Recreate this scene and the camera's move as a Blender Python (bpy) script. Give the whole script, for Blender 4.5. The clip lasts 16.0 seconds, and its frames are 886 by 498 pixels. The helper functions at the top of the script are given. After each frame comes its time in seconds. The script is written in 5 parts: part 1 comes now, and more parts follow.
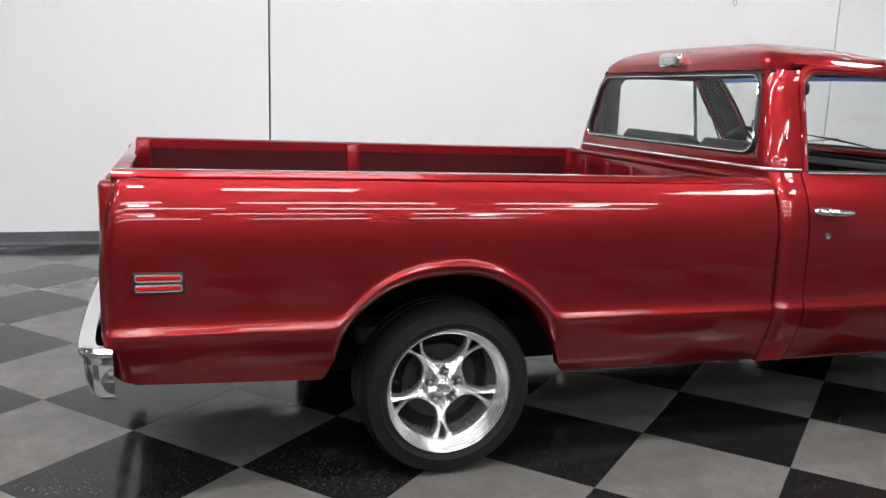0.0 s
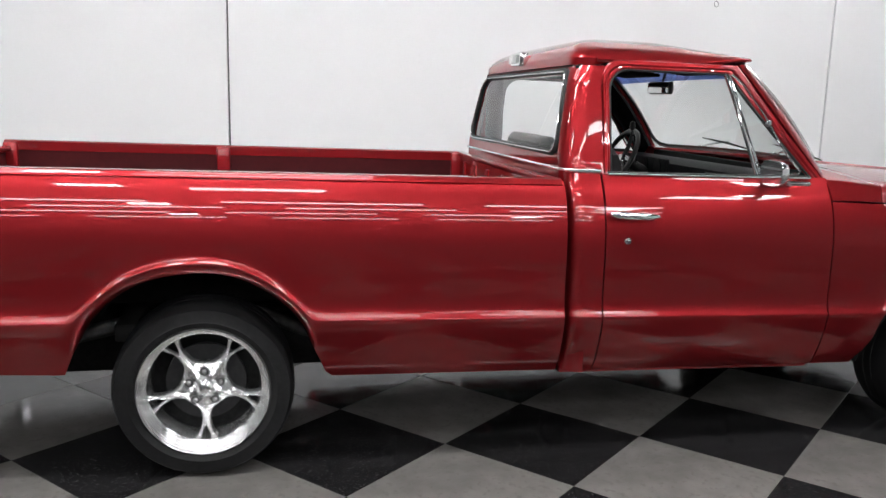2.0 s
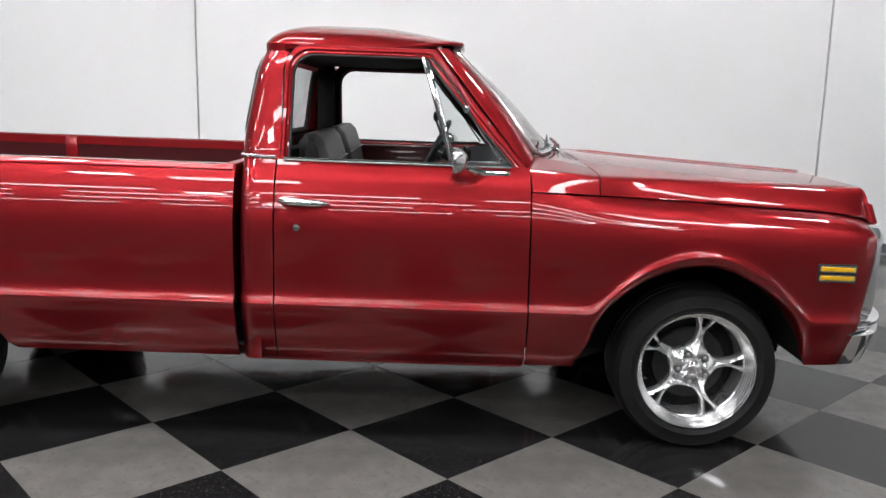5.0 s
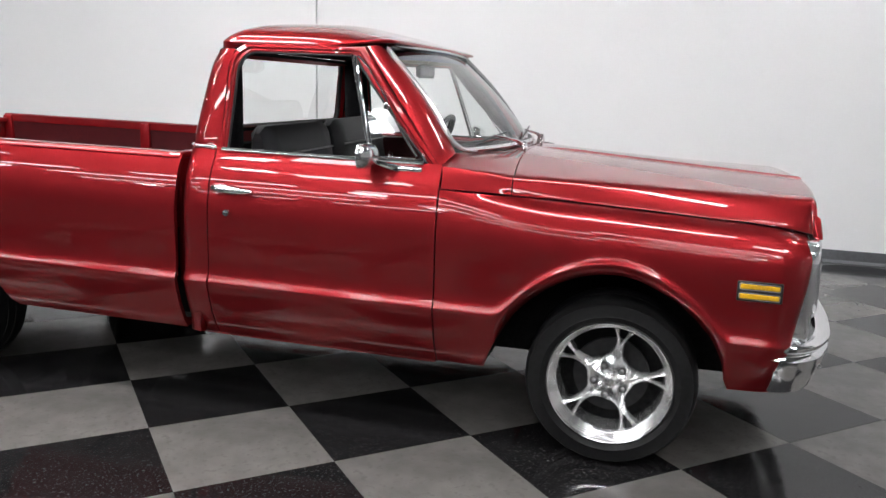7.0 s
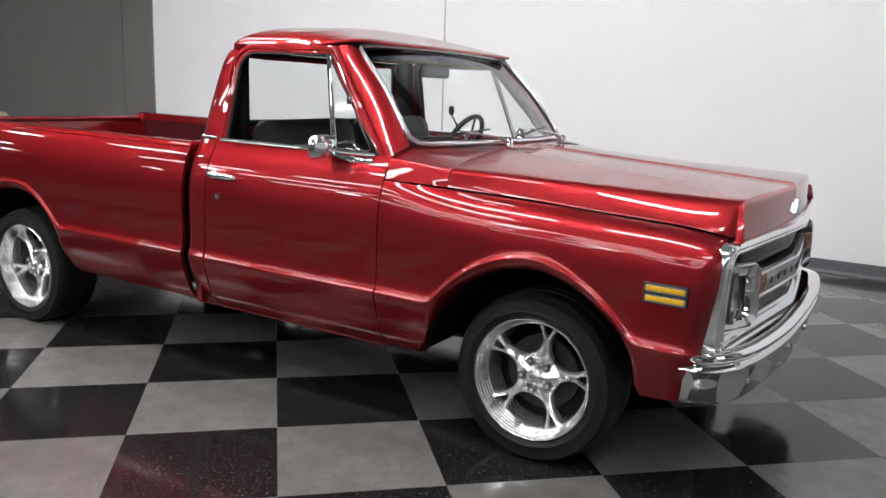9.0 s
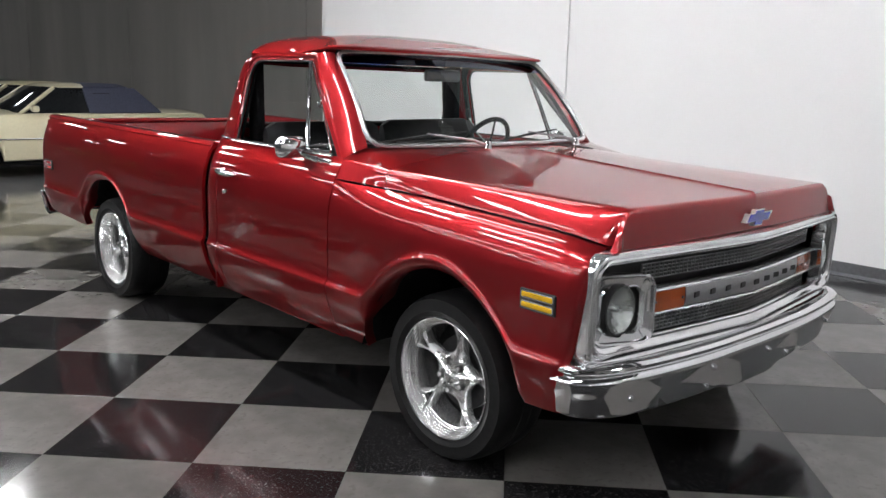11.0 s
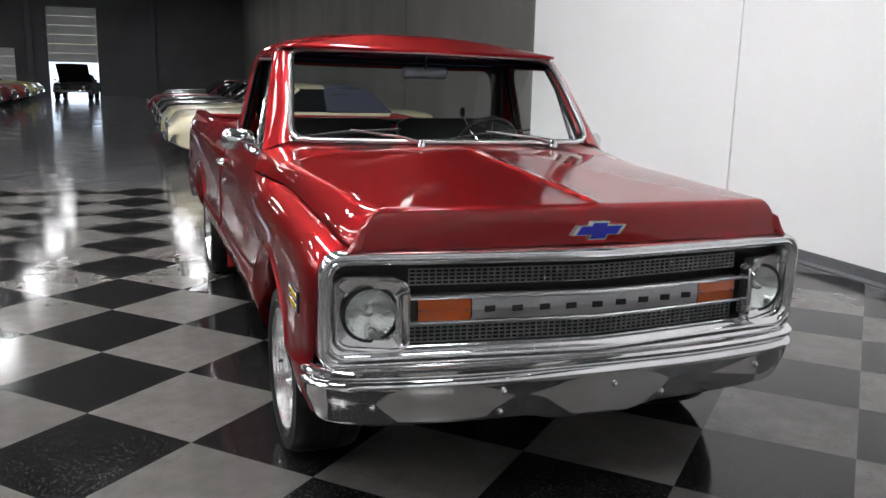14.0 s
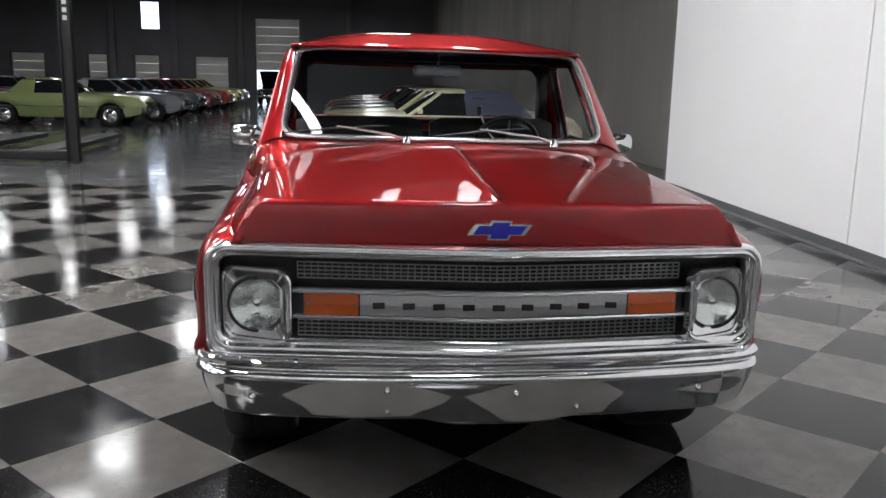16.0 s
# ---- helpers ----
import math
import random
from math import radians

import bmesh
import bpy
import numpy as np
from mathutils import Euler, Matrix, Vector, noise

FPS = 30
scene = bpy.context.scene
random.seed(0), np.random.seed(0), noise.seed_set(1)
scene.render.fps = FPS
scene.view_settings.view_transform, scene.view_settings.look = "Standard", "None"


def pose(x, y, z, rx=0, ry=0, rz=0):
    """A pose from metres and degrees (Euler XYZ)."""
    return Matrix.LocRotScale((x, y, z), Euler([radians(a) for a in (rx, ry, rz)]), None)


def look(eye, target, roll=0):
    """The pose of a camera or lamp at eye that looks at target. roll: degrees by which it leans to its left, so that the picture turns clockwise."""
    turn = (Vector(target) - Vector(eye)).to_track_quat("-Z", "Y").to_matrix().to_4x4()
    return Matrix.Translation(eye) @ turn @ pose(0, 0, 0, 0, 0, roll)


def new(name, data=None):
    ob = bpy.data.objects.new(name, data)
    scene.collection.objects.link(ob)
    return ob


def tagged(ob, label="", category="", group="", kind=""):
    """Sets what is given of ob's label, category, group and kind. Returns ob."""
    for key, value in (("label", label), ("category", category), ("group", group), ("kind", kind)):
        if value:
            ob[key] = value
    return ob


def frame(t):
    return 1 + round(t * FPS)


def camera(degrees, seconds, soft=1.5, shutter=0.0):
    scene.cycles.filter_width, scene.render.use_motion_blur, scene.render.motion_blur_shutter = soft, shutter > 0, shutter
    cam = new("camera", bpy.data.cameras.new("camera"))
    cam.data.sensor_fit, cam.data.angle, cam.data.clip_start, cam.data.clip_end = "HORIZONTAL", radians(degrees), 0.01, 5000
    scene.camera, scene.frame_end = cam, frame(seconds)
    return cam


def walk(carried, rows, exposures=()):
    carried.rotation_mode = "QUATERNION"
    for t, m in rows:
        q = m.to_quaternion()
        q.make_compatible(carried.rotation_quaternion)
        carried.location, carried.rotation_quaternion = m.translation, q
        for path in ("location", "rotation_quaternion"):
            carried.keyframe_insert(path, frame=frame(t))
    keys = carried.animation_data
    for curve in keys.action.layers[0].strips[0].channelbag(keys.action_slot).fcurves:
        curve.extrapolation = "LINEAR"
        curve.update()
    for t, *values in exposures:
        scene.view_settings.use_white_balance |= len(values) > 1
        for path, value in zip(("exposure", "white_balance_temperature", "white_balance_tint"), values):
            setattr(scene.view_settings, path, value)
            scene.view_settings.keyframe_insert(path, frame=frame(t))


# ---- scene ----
cam = camera(56.22, 16.0)
PATH = [
    (0, (-0.923, -3.828, 1.470), (-0.340, -1.955, 1.080), 1.80),
    (0.5, (-0.591, -3.912, 1.438), (-0.116, -2.004, 1.073), 1.33),
    (1, (-0.311, -3.963, 1.424), (0.133, -2.045, 1.069), 1.44),
    (1.5, (-0.011, -4.018, 1.453), (0.389, -2.093, 1.085), 1.27),
    (2, (0.303, -4.055, 1.444), (0.674, -2.124, 1.078), 1.42),
    (2.5, (0.613, -4.102, 1.438), (0.936, -2.162, 1.074), 1.48),
    (3, (0.914, -4.144, 1.426), (1.171, -2.193, 1.068), 1.51),
    (3.5, (1.226, -4.169, 1.433), (1.403, -2.209, 1.073), 1.51),
    (4, (1.529, -4.205, 1.424), (1.633, -2.240, 1.068), 1.46),
    (4.5, (1.852, -4.216, 1.420), (1.885, -2.249, 1.061), 1.42),
    (5, (2.183, -4.212, 1.412), (2.184, -2.245, 1.048), 1.26),
    (7.5, (3.682, -4.046, 1.476), (3.017, -2.203, 1.074), 1.71),
    (8, (3.948, -3.981, 1.471), (3.173, -2.182, 1.071), 1.70),
    (8.5, (4.217, -3.879, 1.481), (3.335, -2.132, 1.070), 1.72),
    (9, (4.500, -3.772, 1.435), (3.483, -2.094, 1.049), 1.78),
    (11.5, (5.678, -2.842, 1.484), (4.172, -1.591, 1.077), 1.16),
    (12, (5.862, -2.576, 1.486), (4.294, -1.404, 1.077), 1.27),
    (12.5, (6.044, -2.314, 1.481), (4.397, -1.253, 1.075), 1.32),
    (13, (6.186, -2.048, 1.479), (4.468, -1.106, 1.077), 1.40),
    (13.5, (6.298, -1.770, 1.475), (4.510, -0.967, 1.076), 1.40),
    (14, (6.384, -1.495, 1.475), (4.547, -0.814, 1.074), 1.30),
    (14.5, (6.452, -1.224, 1.469), (4.575, -0.664, 1.069), 1.19),
    (15, (6.504, -0.967, 1.465), (4.593, -0.530, 1.065), 1.18),
    (15.5, (6.535, -0.733, 1.457), (4.601, -0.410, 1.063), 1.04),
    (16, (6.553, -0.534, 1.449), (4.606, -0.301, 1.054), 1.15),
]
walk(cam, [(t, look(eye, target, roll)) for t, eye, target, roll in PATH])

# world: a closed hall, only a trace of daylight outside
world = bpy.data.worlds.new("world")
scene.world = world
world.use_nodes = True
sky = world.node_tree.nodes.new("ShaderNodeTexSky")
sky.sky_type, sky.sun_disc = "NISHITA", False
sky.sun_elevation, sky.sun_rotation = radians(40), radians(200)
world.node_tree.links.new(sky.outputs[0], world.node_tree.nodes["Background"].inputs[0])
world.node_tree.nodes["Background"].inputs[1].default_value = 0.12
scene.view_settings.exposure = 0.0
WASH_POWER, STRIP_POWER, ROW_POWER, BAY_POWER = 42.0, 58.0, 21.0, 52.0


# ---- materials ----
def mat(name, base, rough=0.5, metal=0.0, coat=0.0, coat_rough=0.03, spec=0.5, grain=0.0, grain_scale=40.0,
        stain=0.0, stain_scale=1.2, bump=0.0, bump_scale=80.0, rough_var=0.0, emit=0.0, trans=0.0, ior=1.45,
        island=0.0, drawn=None, edge=None):
    m = bpy.data.materials.new(name)
    m.use_nodes = True
    nt = m.node_tree
    p = nt.nodes["Principled BSDF"]
    p.inputs["Base Color"].default_value = (*base, 1)
    p.inputs["Roughness"].default_value = rough
    p.inputs["Metallic"].default_value = metal
    p.inputs["Coat Weight"].default_value = coat
    p.inputs["Coat Roughness"].default_value = coat_rough
    p.inputs["Specular IOR Level"].default_value = spec
    p.inputs["Transmission Weight"].default_value = trans
    p.inputs["IOR"].default_value = ior
    if edge:
        p.inputs["Specular Tint"].default_value = (*edge, 1)
    if emit:
        p.inputs["Emission Color"].default_value = (*base, 1)
        p.inputs["Emission Strength"].default_value = emit
    tc = nt.nodes.new("ShaderNodeTexCoord")

    def noise_at(scale, detail=6.0):
        n = nt.nodes.new("ShaderNodeTexNoise")
        n.inputs["Scale"].default_value, n.inputs["Detail"].default_value = scale, detail
        if drawn:
            d = nt.nodes.new("ShaderNodeVectorMath")
            d.operation = "MULTIPLY"
            d.inputs[1].default_value = drawn
            nt.links.new(tc.outputs["Object"], d.inputs[0])
            nt.links.new(d.outputs[0], n.inputs["Vector"])
        else:
            nt.links.new(tc.outputs["Object"], n.inputs["Vector"])
        return n.outputs["Fac"]

    def spread(fac, low, high):
        r = nt.nodes.new("ShaderNodeMapRange")
        r.inputs["From Min"].default_value, r.inputs["From Max"].default_value = 0.3, 0.7
        r.inputs["To Min"].default_value, r.inputs["To Max"].default_value = low, high
        nt.links.new(fac, r.inputs["Value"])
        return r.outputs["Result"]

    def times(a, b):
        x = nt.nodes.new("ShaderNodeMath")
        x.operation = "MULTIPLY"
        nt.links.new(a, x.inputs[0])
        nt.links.new(b, x.inputs[1])
        return x.outputs[0]

    scale = None
    for amount, size in ((grain, grain_scale), (stain, stain_scale)):
        if amount:
            s = spread(noise_at(size), 1 - amount, 1 + amount)
            scale = times(scale, s) if scale else s
    if island:
        for node, out in (("ShaderNodeObjectInfo", "Random"), ("ShaderNodeNewGeometry", "Random Per Island")):
            o = nt.nodes.new(node)
            r = nt.nodes.new("ShaderNodeMapRange")
            r.inputs["To Min"].default_value, r.inputs["To Max"].default_value = 1 - island, 1 + island
            nt.links.new(o.outputs[out], r.inputs["Value"])
            scale = times(scale, r.outputs["Result"]) if scale else r.outputs["Result"]
    if scale:
        v = nt.nodes.new("ShaderNodeVectorMath")
        v.operation = "SCALE"
        v.inputs[0].default_value = base
        nt.links.new(scale, v.inputs["Scale"])
        nt.links.new(v.outputs[0], p.inputs["Base Color"])
    if rough_var:
        nt.links.new(spread(noise_at(stain_scale * 3), max(0.01, rough - rough_var), rough + rough_var), p.inputs["Roughness"])
    if bump:
        b = nt.nodes.new("ShaderNodeBump")
        b.inputs["Strength"].default_value, b.inputs["Distance"].default_value = bump, 0.004
        nt.links.new(noise_at(bump_scale), b.inputs["Height"])
        nt.links.new(b.outputs[0], p.inputs["Normal"])
    return m


def glow(name, colour, strength):
    m = bpy.data.materials.new(name)
    m.use_nodes = True
    nt = m.node_tree
    nt.nodes.remove(nt.nodes["Principled BSDF"])
    e = nt.nodes.new("ShaderNodeEmission")
    e.inputs[0].default_value, e.inputs[1].default_value = (*colour, 1), strength
    nt.links.new(e.outputs[0], nt.nodes["Material Output"].inputs[0])
    return m


def glass(name, tint, rough=0.0):
    """Thin pane: mostly clear, with a mirror film that grows at grazing angles."""
    m = bpy.data.materials.new(name)
    m.use_nodes = True
    nt = m.node_tree
    nt.nodes.remove(nt.nodes["Principled BSDF"])
    clear, shine, mix, fr = (nt.nodes.new("ShaderNode" + k) for k in ("BsdfTransparent", "BsdfGlossy", "MixShader", "LayerWeight"))
    clear.inputs[0].default_value = (*tint, 1)
    shine.inputs["Roughness"].default_value = rough
    fr.inputs[0].default_value = 0.5
    power, add = nt.nodes.new("ShaderNodeMath"), nt.nodes.new("ShaderNodeMath")
    power.operation, power.inputs[1].default_value = "POWER", 4.5
    add.operation, add.inputs[1].default_value = "ADD", 0.055
    nt.links.new(fr.outputs["Facing"], power.inputs[0])
    nt.links.new(power.outputs[0], add.inputs[0])
    nt.links.new(add.outputs[0], mix.inputs[0])
    nt.links.new(clear.outputs[0], mix.inputs[1])
    nt.links.new(shine.outputs[0], mix.inputs[2])
    nt.links.new(mix.outputs[0], nt.nodes["Material Output"].inputs[0])
    return m


def speckled(name, base, fleck, amount, rough, island, size):
    """Vinyl tile: mottled base with fine chips of a second tone."""
    m = mat(name, base, rough, spec=0.27, grain=0.10, grain_scale=9.0, stain=0.15, stain_scale=2.2, rough_var=0.05, island=island, bump=0.35, bump_scale=3.0)
    nt = m.node_tree
    p = nt.nodes["Principled BSDF"]
    tc = nt.nodes.new("ShaderNodeTexCoord")
    n = nt.nodes.new("ShaderNodeTexNoise")
    n.inputs["Scale"].default_value, n.inputs["Detail"].default_value = size, 8.0
    nt.links.new(tc.outputs["Object"], n.inputs["Vector"])
    r = nt.nodes.new("ShaderNodeMapRange")
    r.inputs["From Min"].default_value, r.inputs["From Max"].default_value = 0.55, 0.66
    r.inputs["To Max"].default_value = amount
    nt.links.new(n.outputs["Fac"], r.inputs["Value"])
    mix = nt.nodes.new("ShaderNodeMix")
    mix.data_type = "RGBA"
    mix.inputs["B"].default_value = (*fleck, 1)
    nt.links.new(r.outputs["Result"], mix.inputs["Factor"])
    old = p.inputs["Base Color"].links[0].from_socket
    nt.links.new(old, mix.inputs["A"])
    nt.links.new(mix.outputs["Result"], p.inputs["Base Color"])
    return m


RED = mat("candy_red_paint", (0.285, 0.0160, 0.0200), 0.38, 0.84, coat=1.0, edge=(0.6, 0.06, 0.07), coat_rough=0.015, grain=0.05, grain_scale=900, stain=0.04)
# body red darkened: the weak light inside bed and cab is put into the colour
RED_SHADED = mat("red_paint_shaded", (0.060, 0.005, 0.007), 0.42, 0.1, coat=0.3, stain=0.2, grain=0.1)
CHROME = mat("chrome", (0.78, 0.78, 0.79), 0.045, 0.93, stain=0.03, rough_var=0.02)
SPOKE = mat("satin_machined_aluminium", (0.92, 0.92, 0.92), 0.22, 0.85, stain=0.06, rough_var=0.06, grain=0.05)
ROTOR = mat("dark_brake_iron", (0.035, 0.035, 0.036), 0.5, 0.6, grain=0.2, stain=0.2)
# chrome lightened by a diffuse share, standing in for bright surroundings it would mirror
CHROME_LIT = mat("chrome_trim_lit", (0.78, 0.78, 0.79), 0.20, 0.72, stain=0.05, rough_var=0.05)
ALUMINIUM = mat("polished_aluminium", (0.92, 0.92, 0.92), 0.16, 0.88, stain=0.06, rough_var=0.07, grain=0.04)
BRUSHED = mat("brushed_aluminium", (0.42, 0.42, 0.43), 0.38, 0.9, grain=0.12, grain_scale=160)
STEEL = mat("dark_steel", (0.09, 0.09, 0.09), 0.45, 0.8, grain=0.3, stain=0.3)
RUBBER = mat("tyre_rubber", (0.011, 0.011, 0.0115), 0.48, spec=0.26, grain=0.25, stain=0.25, bump=0.15, rough_var=0.12)
GASKET = mat("black_rubber_seal", (0.012, 0.012, 0.012), 0.5, grain=0.2)
UNDER = mat("black_underbody", (0.011, 0.011, 0.011), 0.8, spec=0.15, grain=0.4, stain=0.4)
VINYL = mat("black_vinyl", (0.014, 0.014, 0.015), 0.45, spec=0.3, stain=0.2, bump=0.3, bump_scale=220, grain=0.2)
DASH = mat("black_dash", (0.008, 0.008, 0.009), 0.55, spec=0.12, grain=0.25, bump=0.2)
HEADLINER = mat("dark_headliner", (0.010, 0.010, 0.011), 0.9, spec=0.1, grain=0.2)
SATIN = mat("satin_bright_trim", (0.82, 0.82, 0.83), 0.15, 0.88, stain=0.04, rough_var=0.05, grain=0.03)
GREY_PLASTIC = mat("grey_plastic", (0.2, 0.2, 0.2), 0.5, grain=0.2)
BLACK = mat("satin_black", (0.012, 0.012, 0.012), 0.4, grain=0.2)
MESHBLACK = mat("grille_bars_grey", (0.30, 0.30, 0.30), 0.30, 0.7, grain=0.2)
AMBER = mat("amber_lens", (0.40, 0.072, 0.010), 0.12, coat=0.8, grain=0.25, grain_scale=300, stain=0.1)
YELLOW = mat("yellow_marker_lens", (0.72, 0.42, 0.02), 0.12, coat=0.8, grain=0.25, grain_scale=200)
REDLENS = mat("red_marker_lens", (0.50, 0.012, 0.016), 0.12, coat=0.8, grain=0.2, grain_scale=200)
LAMPWHITE = mat("clear_lamp_lens", (0.50, 0.52, 0.51), 0.10, 0.65, coat=1.0, stain=0.25, stain_scale=9, bump=1.0, bump_scale=22)
BOWL = mat("headlight_reflector", (0.80, 0.81, 0.80), 0.16, 0.9, stain=0.15, stain_scale=14, bump=0.9, bump_scale=38)
BLUE = mat("blue_enamel", (0.018, 0.02, 0.32), 0.2, coat=0.8, grain=0.1)
WINDOW = glass("clear_glass", (0.93, 0.955, 0.945))
TINTBAND = glass("blue_tint_band", (0.10, 0.16, 0.42))
DARKGLASS = mat("dark_car_glass", (0.010, 0.011, 0.012), 0.06, spec=0.35, grain=0.2)

WALLWHITE = mat("white_wall_paint", (0.80, 0.80, 0.805), 0.55, stain=0.018, stain_scale=0.7, grain=0.012, grain_scale=60, bump=0.05, bump_scale=140)
BASEGREY = mat("grey_vinyl_base", (0.105, 0.108, 0.115), 0.4, stain=0.12, grain=0.12)
CONCRETE = mat("tilt_up_concrete", (0.190, 0.182, 0.170), 0.85, stain=0.16, stain_scale=0.55, grain=0.04, grain_scale=3, bump=0.4, bump_scale=30, drawn=(1, 1, 0.22))
HALLWALL = mat("dark_grey_hall_wall", (0.105, 0.105, 0.113), 0.85, stain=0.2, stain_scale=0.3, grain=0.08, bump=0.2)
CEILING = mat("dark_ceiling_paint", (0.035, 0.035, 0.036), 0.9, stain=0.2, grain=0.1)
SLAB = mat("sealed_concrete_floor", (0.11, 0.11, 0.114), 0.12, stain=0.22, stain_scale=0.8, grain=0.12, grain_scale=12, rough_var=0.07)
TILE_DARK = speckled("black_vinyl_tile", (0.010, 0.0097, 0.0103), (0.050, 0.046, 0.044), 0.75, 0.115, 0.14, 85.0)
TILE_LIGHT = speckled("grey_vinyl_tile", (0.117, 0.111, 0.104), (0.092, 0.086, 0.080), 0.6, 0.125, 0.07, 34.0)
DOORWHITE = mat("white_door_panel", (0.62, 0.62, 0.62), 0.5, stain=0.08, grain=0.05)
DAYLIGHT = glow("daylight_outside", (0.70, 0.82, 1.0), 2.6)
STRIPGLOW = glow("strip_lamp_diffuser", (0.985, 0.985, 1.0), STRIP_POWER)
ROWGLOW = glow("aisle_strip_diffuser", (0.985, 0.985, 1.0), ROW_POWER)
# for the unseen strips added to brighten the white wall
WASHGLOW = glow("wall_fill_diffuser", (0.975, 0.985, 1.0), WASH_POWER)
BAYGLOW = glow("high_bay_diffuser", (0.97, 0.98, 1.0), BAY_POWER)


# ---- mesh helpers ----
def obj(name, bm, material, parent=None, label="", smooth=True):
    bmesh.ops.recalc_face_normals(bm, faces=bm.faces)
    me = bpy.data.meshes.new(name)
    bm.to_mesh(me)
    bm.free()
    for f in me.polygons:
        f.use_smooth = smooth
    if smooth:
        me.set_sharp_from_angle(angle=radians(38))
    me.materials.append(material)
    ob = new(name, me)
    if parent is not None:
        ob.parent = parent
    if label:
        ob["label"] = label
    return ob


def part(name, bm, material, parent, label="", smooth=True):
    return obj(name, bm, material, parent, label, smooth)


def empty(name, m, label, category, group="", kind=""):
    e = new(name)
    e.matrix_world = m
    e.empty_display_size = 0.2
    return tagged(e, label, category, group, kind)


def grid(rows, bm=None, closed_u=False, closed_v=False):
    """A sheet through rows of points, all of one length."""
    bm = bm or bmesh.new()
    v = [[bm.verts.new(p) for p in r] for r in rows]
    nr, nc = len(v), len(v[0])
    for i in range(nr if closed_v else nr - 1):
        for j in range(nc if closed_u else nc - 1):
            q = [v[i][j], v[i][(j + 1) % nc], v[(i + 1) % nr][(j + 1) % nc], v[(i + 1) % nr][j]]
            q = list(dict.fromkeys(q))
            if len(q) > 2:
                bm.faces.new(q)
    return bm


def thick(ob, t):
    """Give a sheet its thickness, inwards, with closed crisp rims."""
    bm = bmesh.new()
    bm.from_mesh(ob.data)
    bm.normal_update()
    faces, rims = list(bm.faces), [e.link_loops[0] for e in bm.edges if e.is_boundary]
    rims = [(l.vert, l.link_loop_next.vert) for l in rims]
    inner = {v: bm.verts.new(v.co - v.normal * t) for v in list(bm.verts)}
    for f in faces:
        bm.faces.new([inner[v] for v in reversed(f.verts)])
    for a, b in rims:
        bm.faces.new((b, a, inner[a], inner[b]))
    for f in bm.faces:
        f.smooth = True
    bm.to_mesh(ob.data)
    bm.free()
    ob.data.set_sharp_from_angle(angle=radians(42))
    return ob


def box(bm, c, s, bevel=0.0, rot=None, seg=2):
    r = bmesh.ops.create_cube(bm, size=1.0)
    vs = r["verts"]
    bmesh.ops.scale(bm, vec=s, verts=vs)
    if bevel:
        es = list({e for v in vs for e in v.link_edges})
        out = bmesh.ops.bevel(bm, geom=es, offset=bevel, segments=seg, profile=0.5, affect="EDGES")
        vs = list({v for f in out["faces"] for v in f.verts} | {v for v in vs if v.is_valid})
    if rot is not None:
        bmesh.ops.transform(bm, matrix=rot.to_4x4(), verts=vs)
    bmesh.ops.translate(bm, vec=c, verts=vs)
    return vs


def boxed(c, s, bevel=0.0, rot=None, seg=2):
    bm = bmesh.new()
    box(bm, c, s, bevel, rot, seg)
    return bm


def tube(path, r, closed=False, seg=8, bm=None, flat=1.0):
    """A round bar along a path; r may be a list. flat squeezes it across its second axis."""
    bm = bm or bmesh.new()
    path = [Vector(p) for p in path]
    n = len(path)
    rows, up = [], None
    for i, p in enumerate(path):
        a = path[(i - 1) % n] if closed or i else p
        b = path[(i + 1) % n] if closed or i < n - 1 else p
        d = (b - a).normalized()
        if up is None:
            up = d.orthogonal().normalized()
        up = (up - d * up.dot(d)).normalized()
        side = d.cross(up)
        rr = r[i] if isinstance(r, (list, tuple)) else r
        rows.append([p + (up * math.cos(k * 2 * math.pi / seg) + side * flat * math.sin(k * 2 * math.pi / seg)) * rr for k in range(seg)])
    grid(rows, bm, closed_u=True, closed_v=closed)
    if not closed:
        for row in (0, n - 1):
            vs = [v for v in bm.verts if any((v.co - q).length < 1e-7 for q in rows[row])]
            if len(vs) == seg:
                c = sum((v.co for v in vs), Vector()) / seg
                mid = bm.verts.new(c)
                ring = [min(vs, key=lambda v: (v.co - q).length) for q in rows[row]]
                for k in range(seg):
                    bm.faces.new((ring[k], ring[(k + 1) % seg], mid))
    return bm


def lathe(profile, seg=48, bm=None, axis="y", at=(0, 0, 0)):
    """A turned form round the y axis: rows of (radius, along)."""
    bm = bm or bmesh.new()
    rows = []
    for r, h in profile:
        row = []
        for k in range(seg):
            a = 2 * math.pi * k / seg
            p = (r * math.cos(a), h, r * math.sin(a)) if axis == "y" else ((h, r * math.cos(a), r * math.sin(a)) if axis == "x" else (r * math.cos(a), r * math.sin(a), h))
            row.append(Vector(p) + Vector(at))
        rows.append(row)
    grid(rows, bm, closed_u=True)
    return bm


def prism(poly, axis, a, b, bm=None):
    """A polygon given in the two other axes, drawn out from a to b along the axis."""
    bm = bm or bmesh.new()

    def put(p, h):
        return {"x": (h, p[0], p[1]), "y": (p[0], h, p[1]), "z": (p[0], p[1], h)}[axis]
    lo, hi = [bm.verts.new(put(p, a)) for p in poly], [bm.verts.new(put(p, b)) for p in poly]
    bm.faces.new(lo)
    bm.faces.new(hi)
    for i in range(len(poly)):
        j = (i + 1) % len(poly)
        bm.faces.new((lo[i], lo[j], hi[j], hi[i]))
    return bm


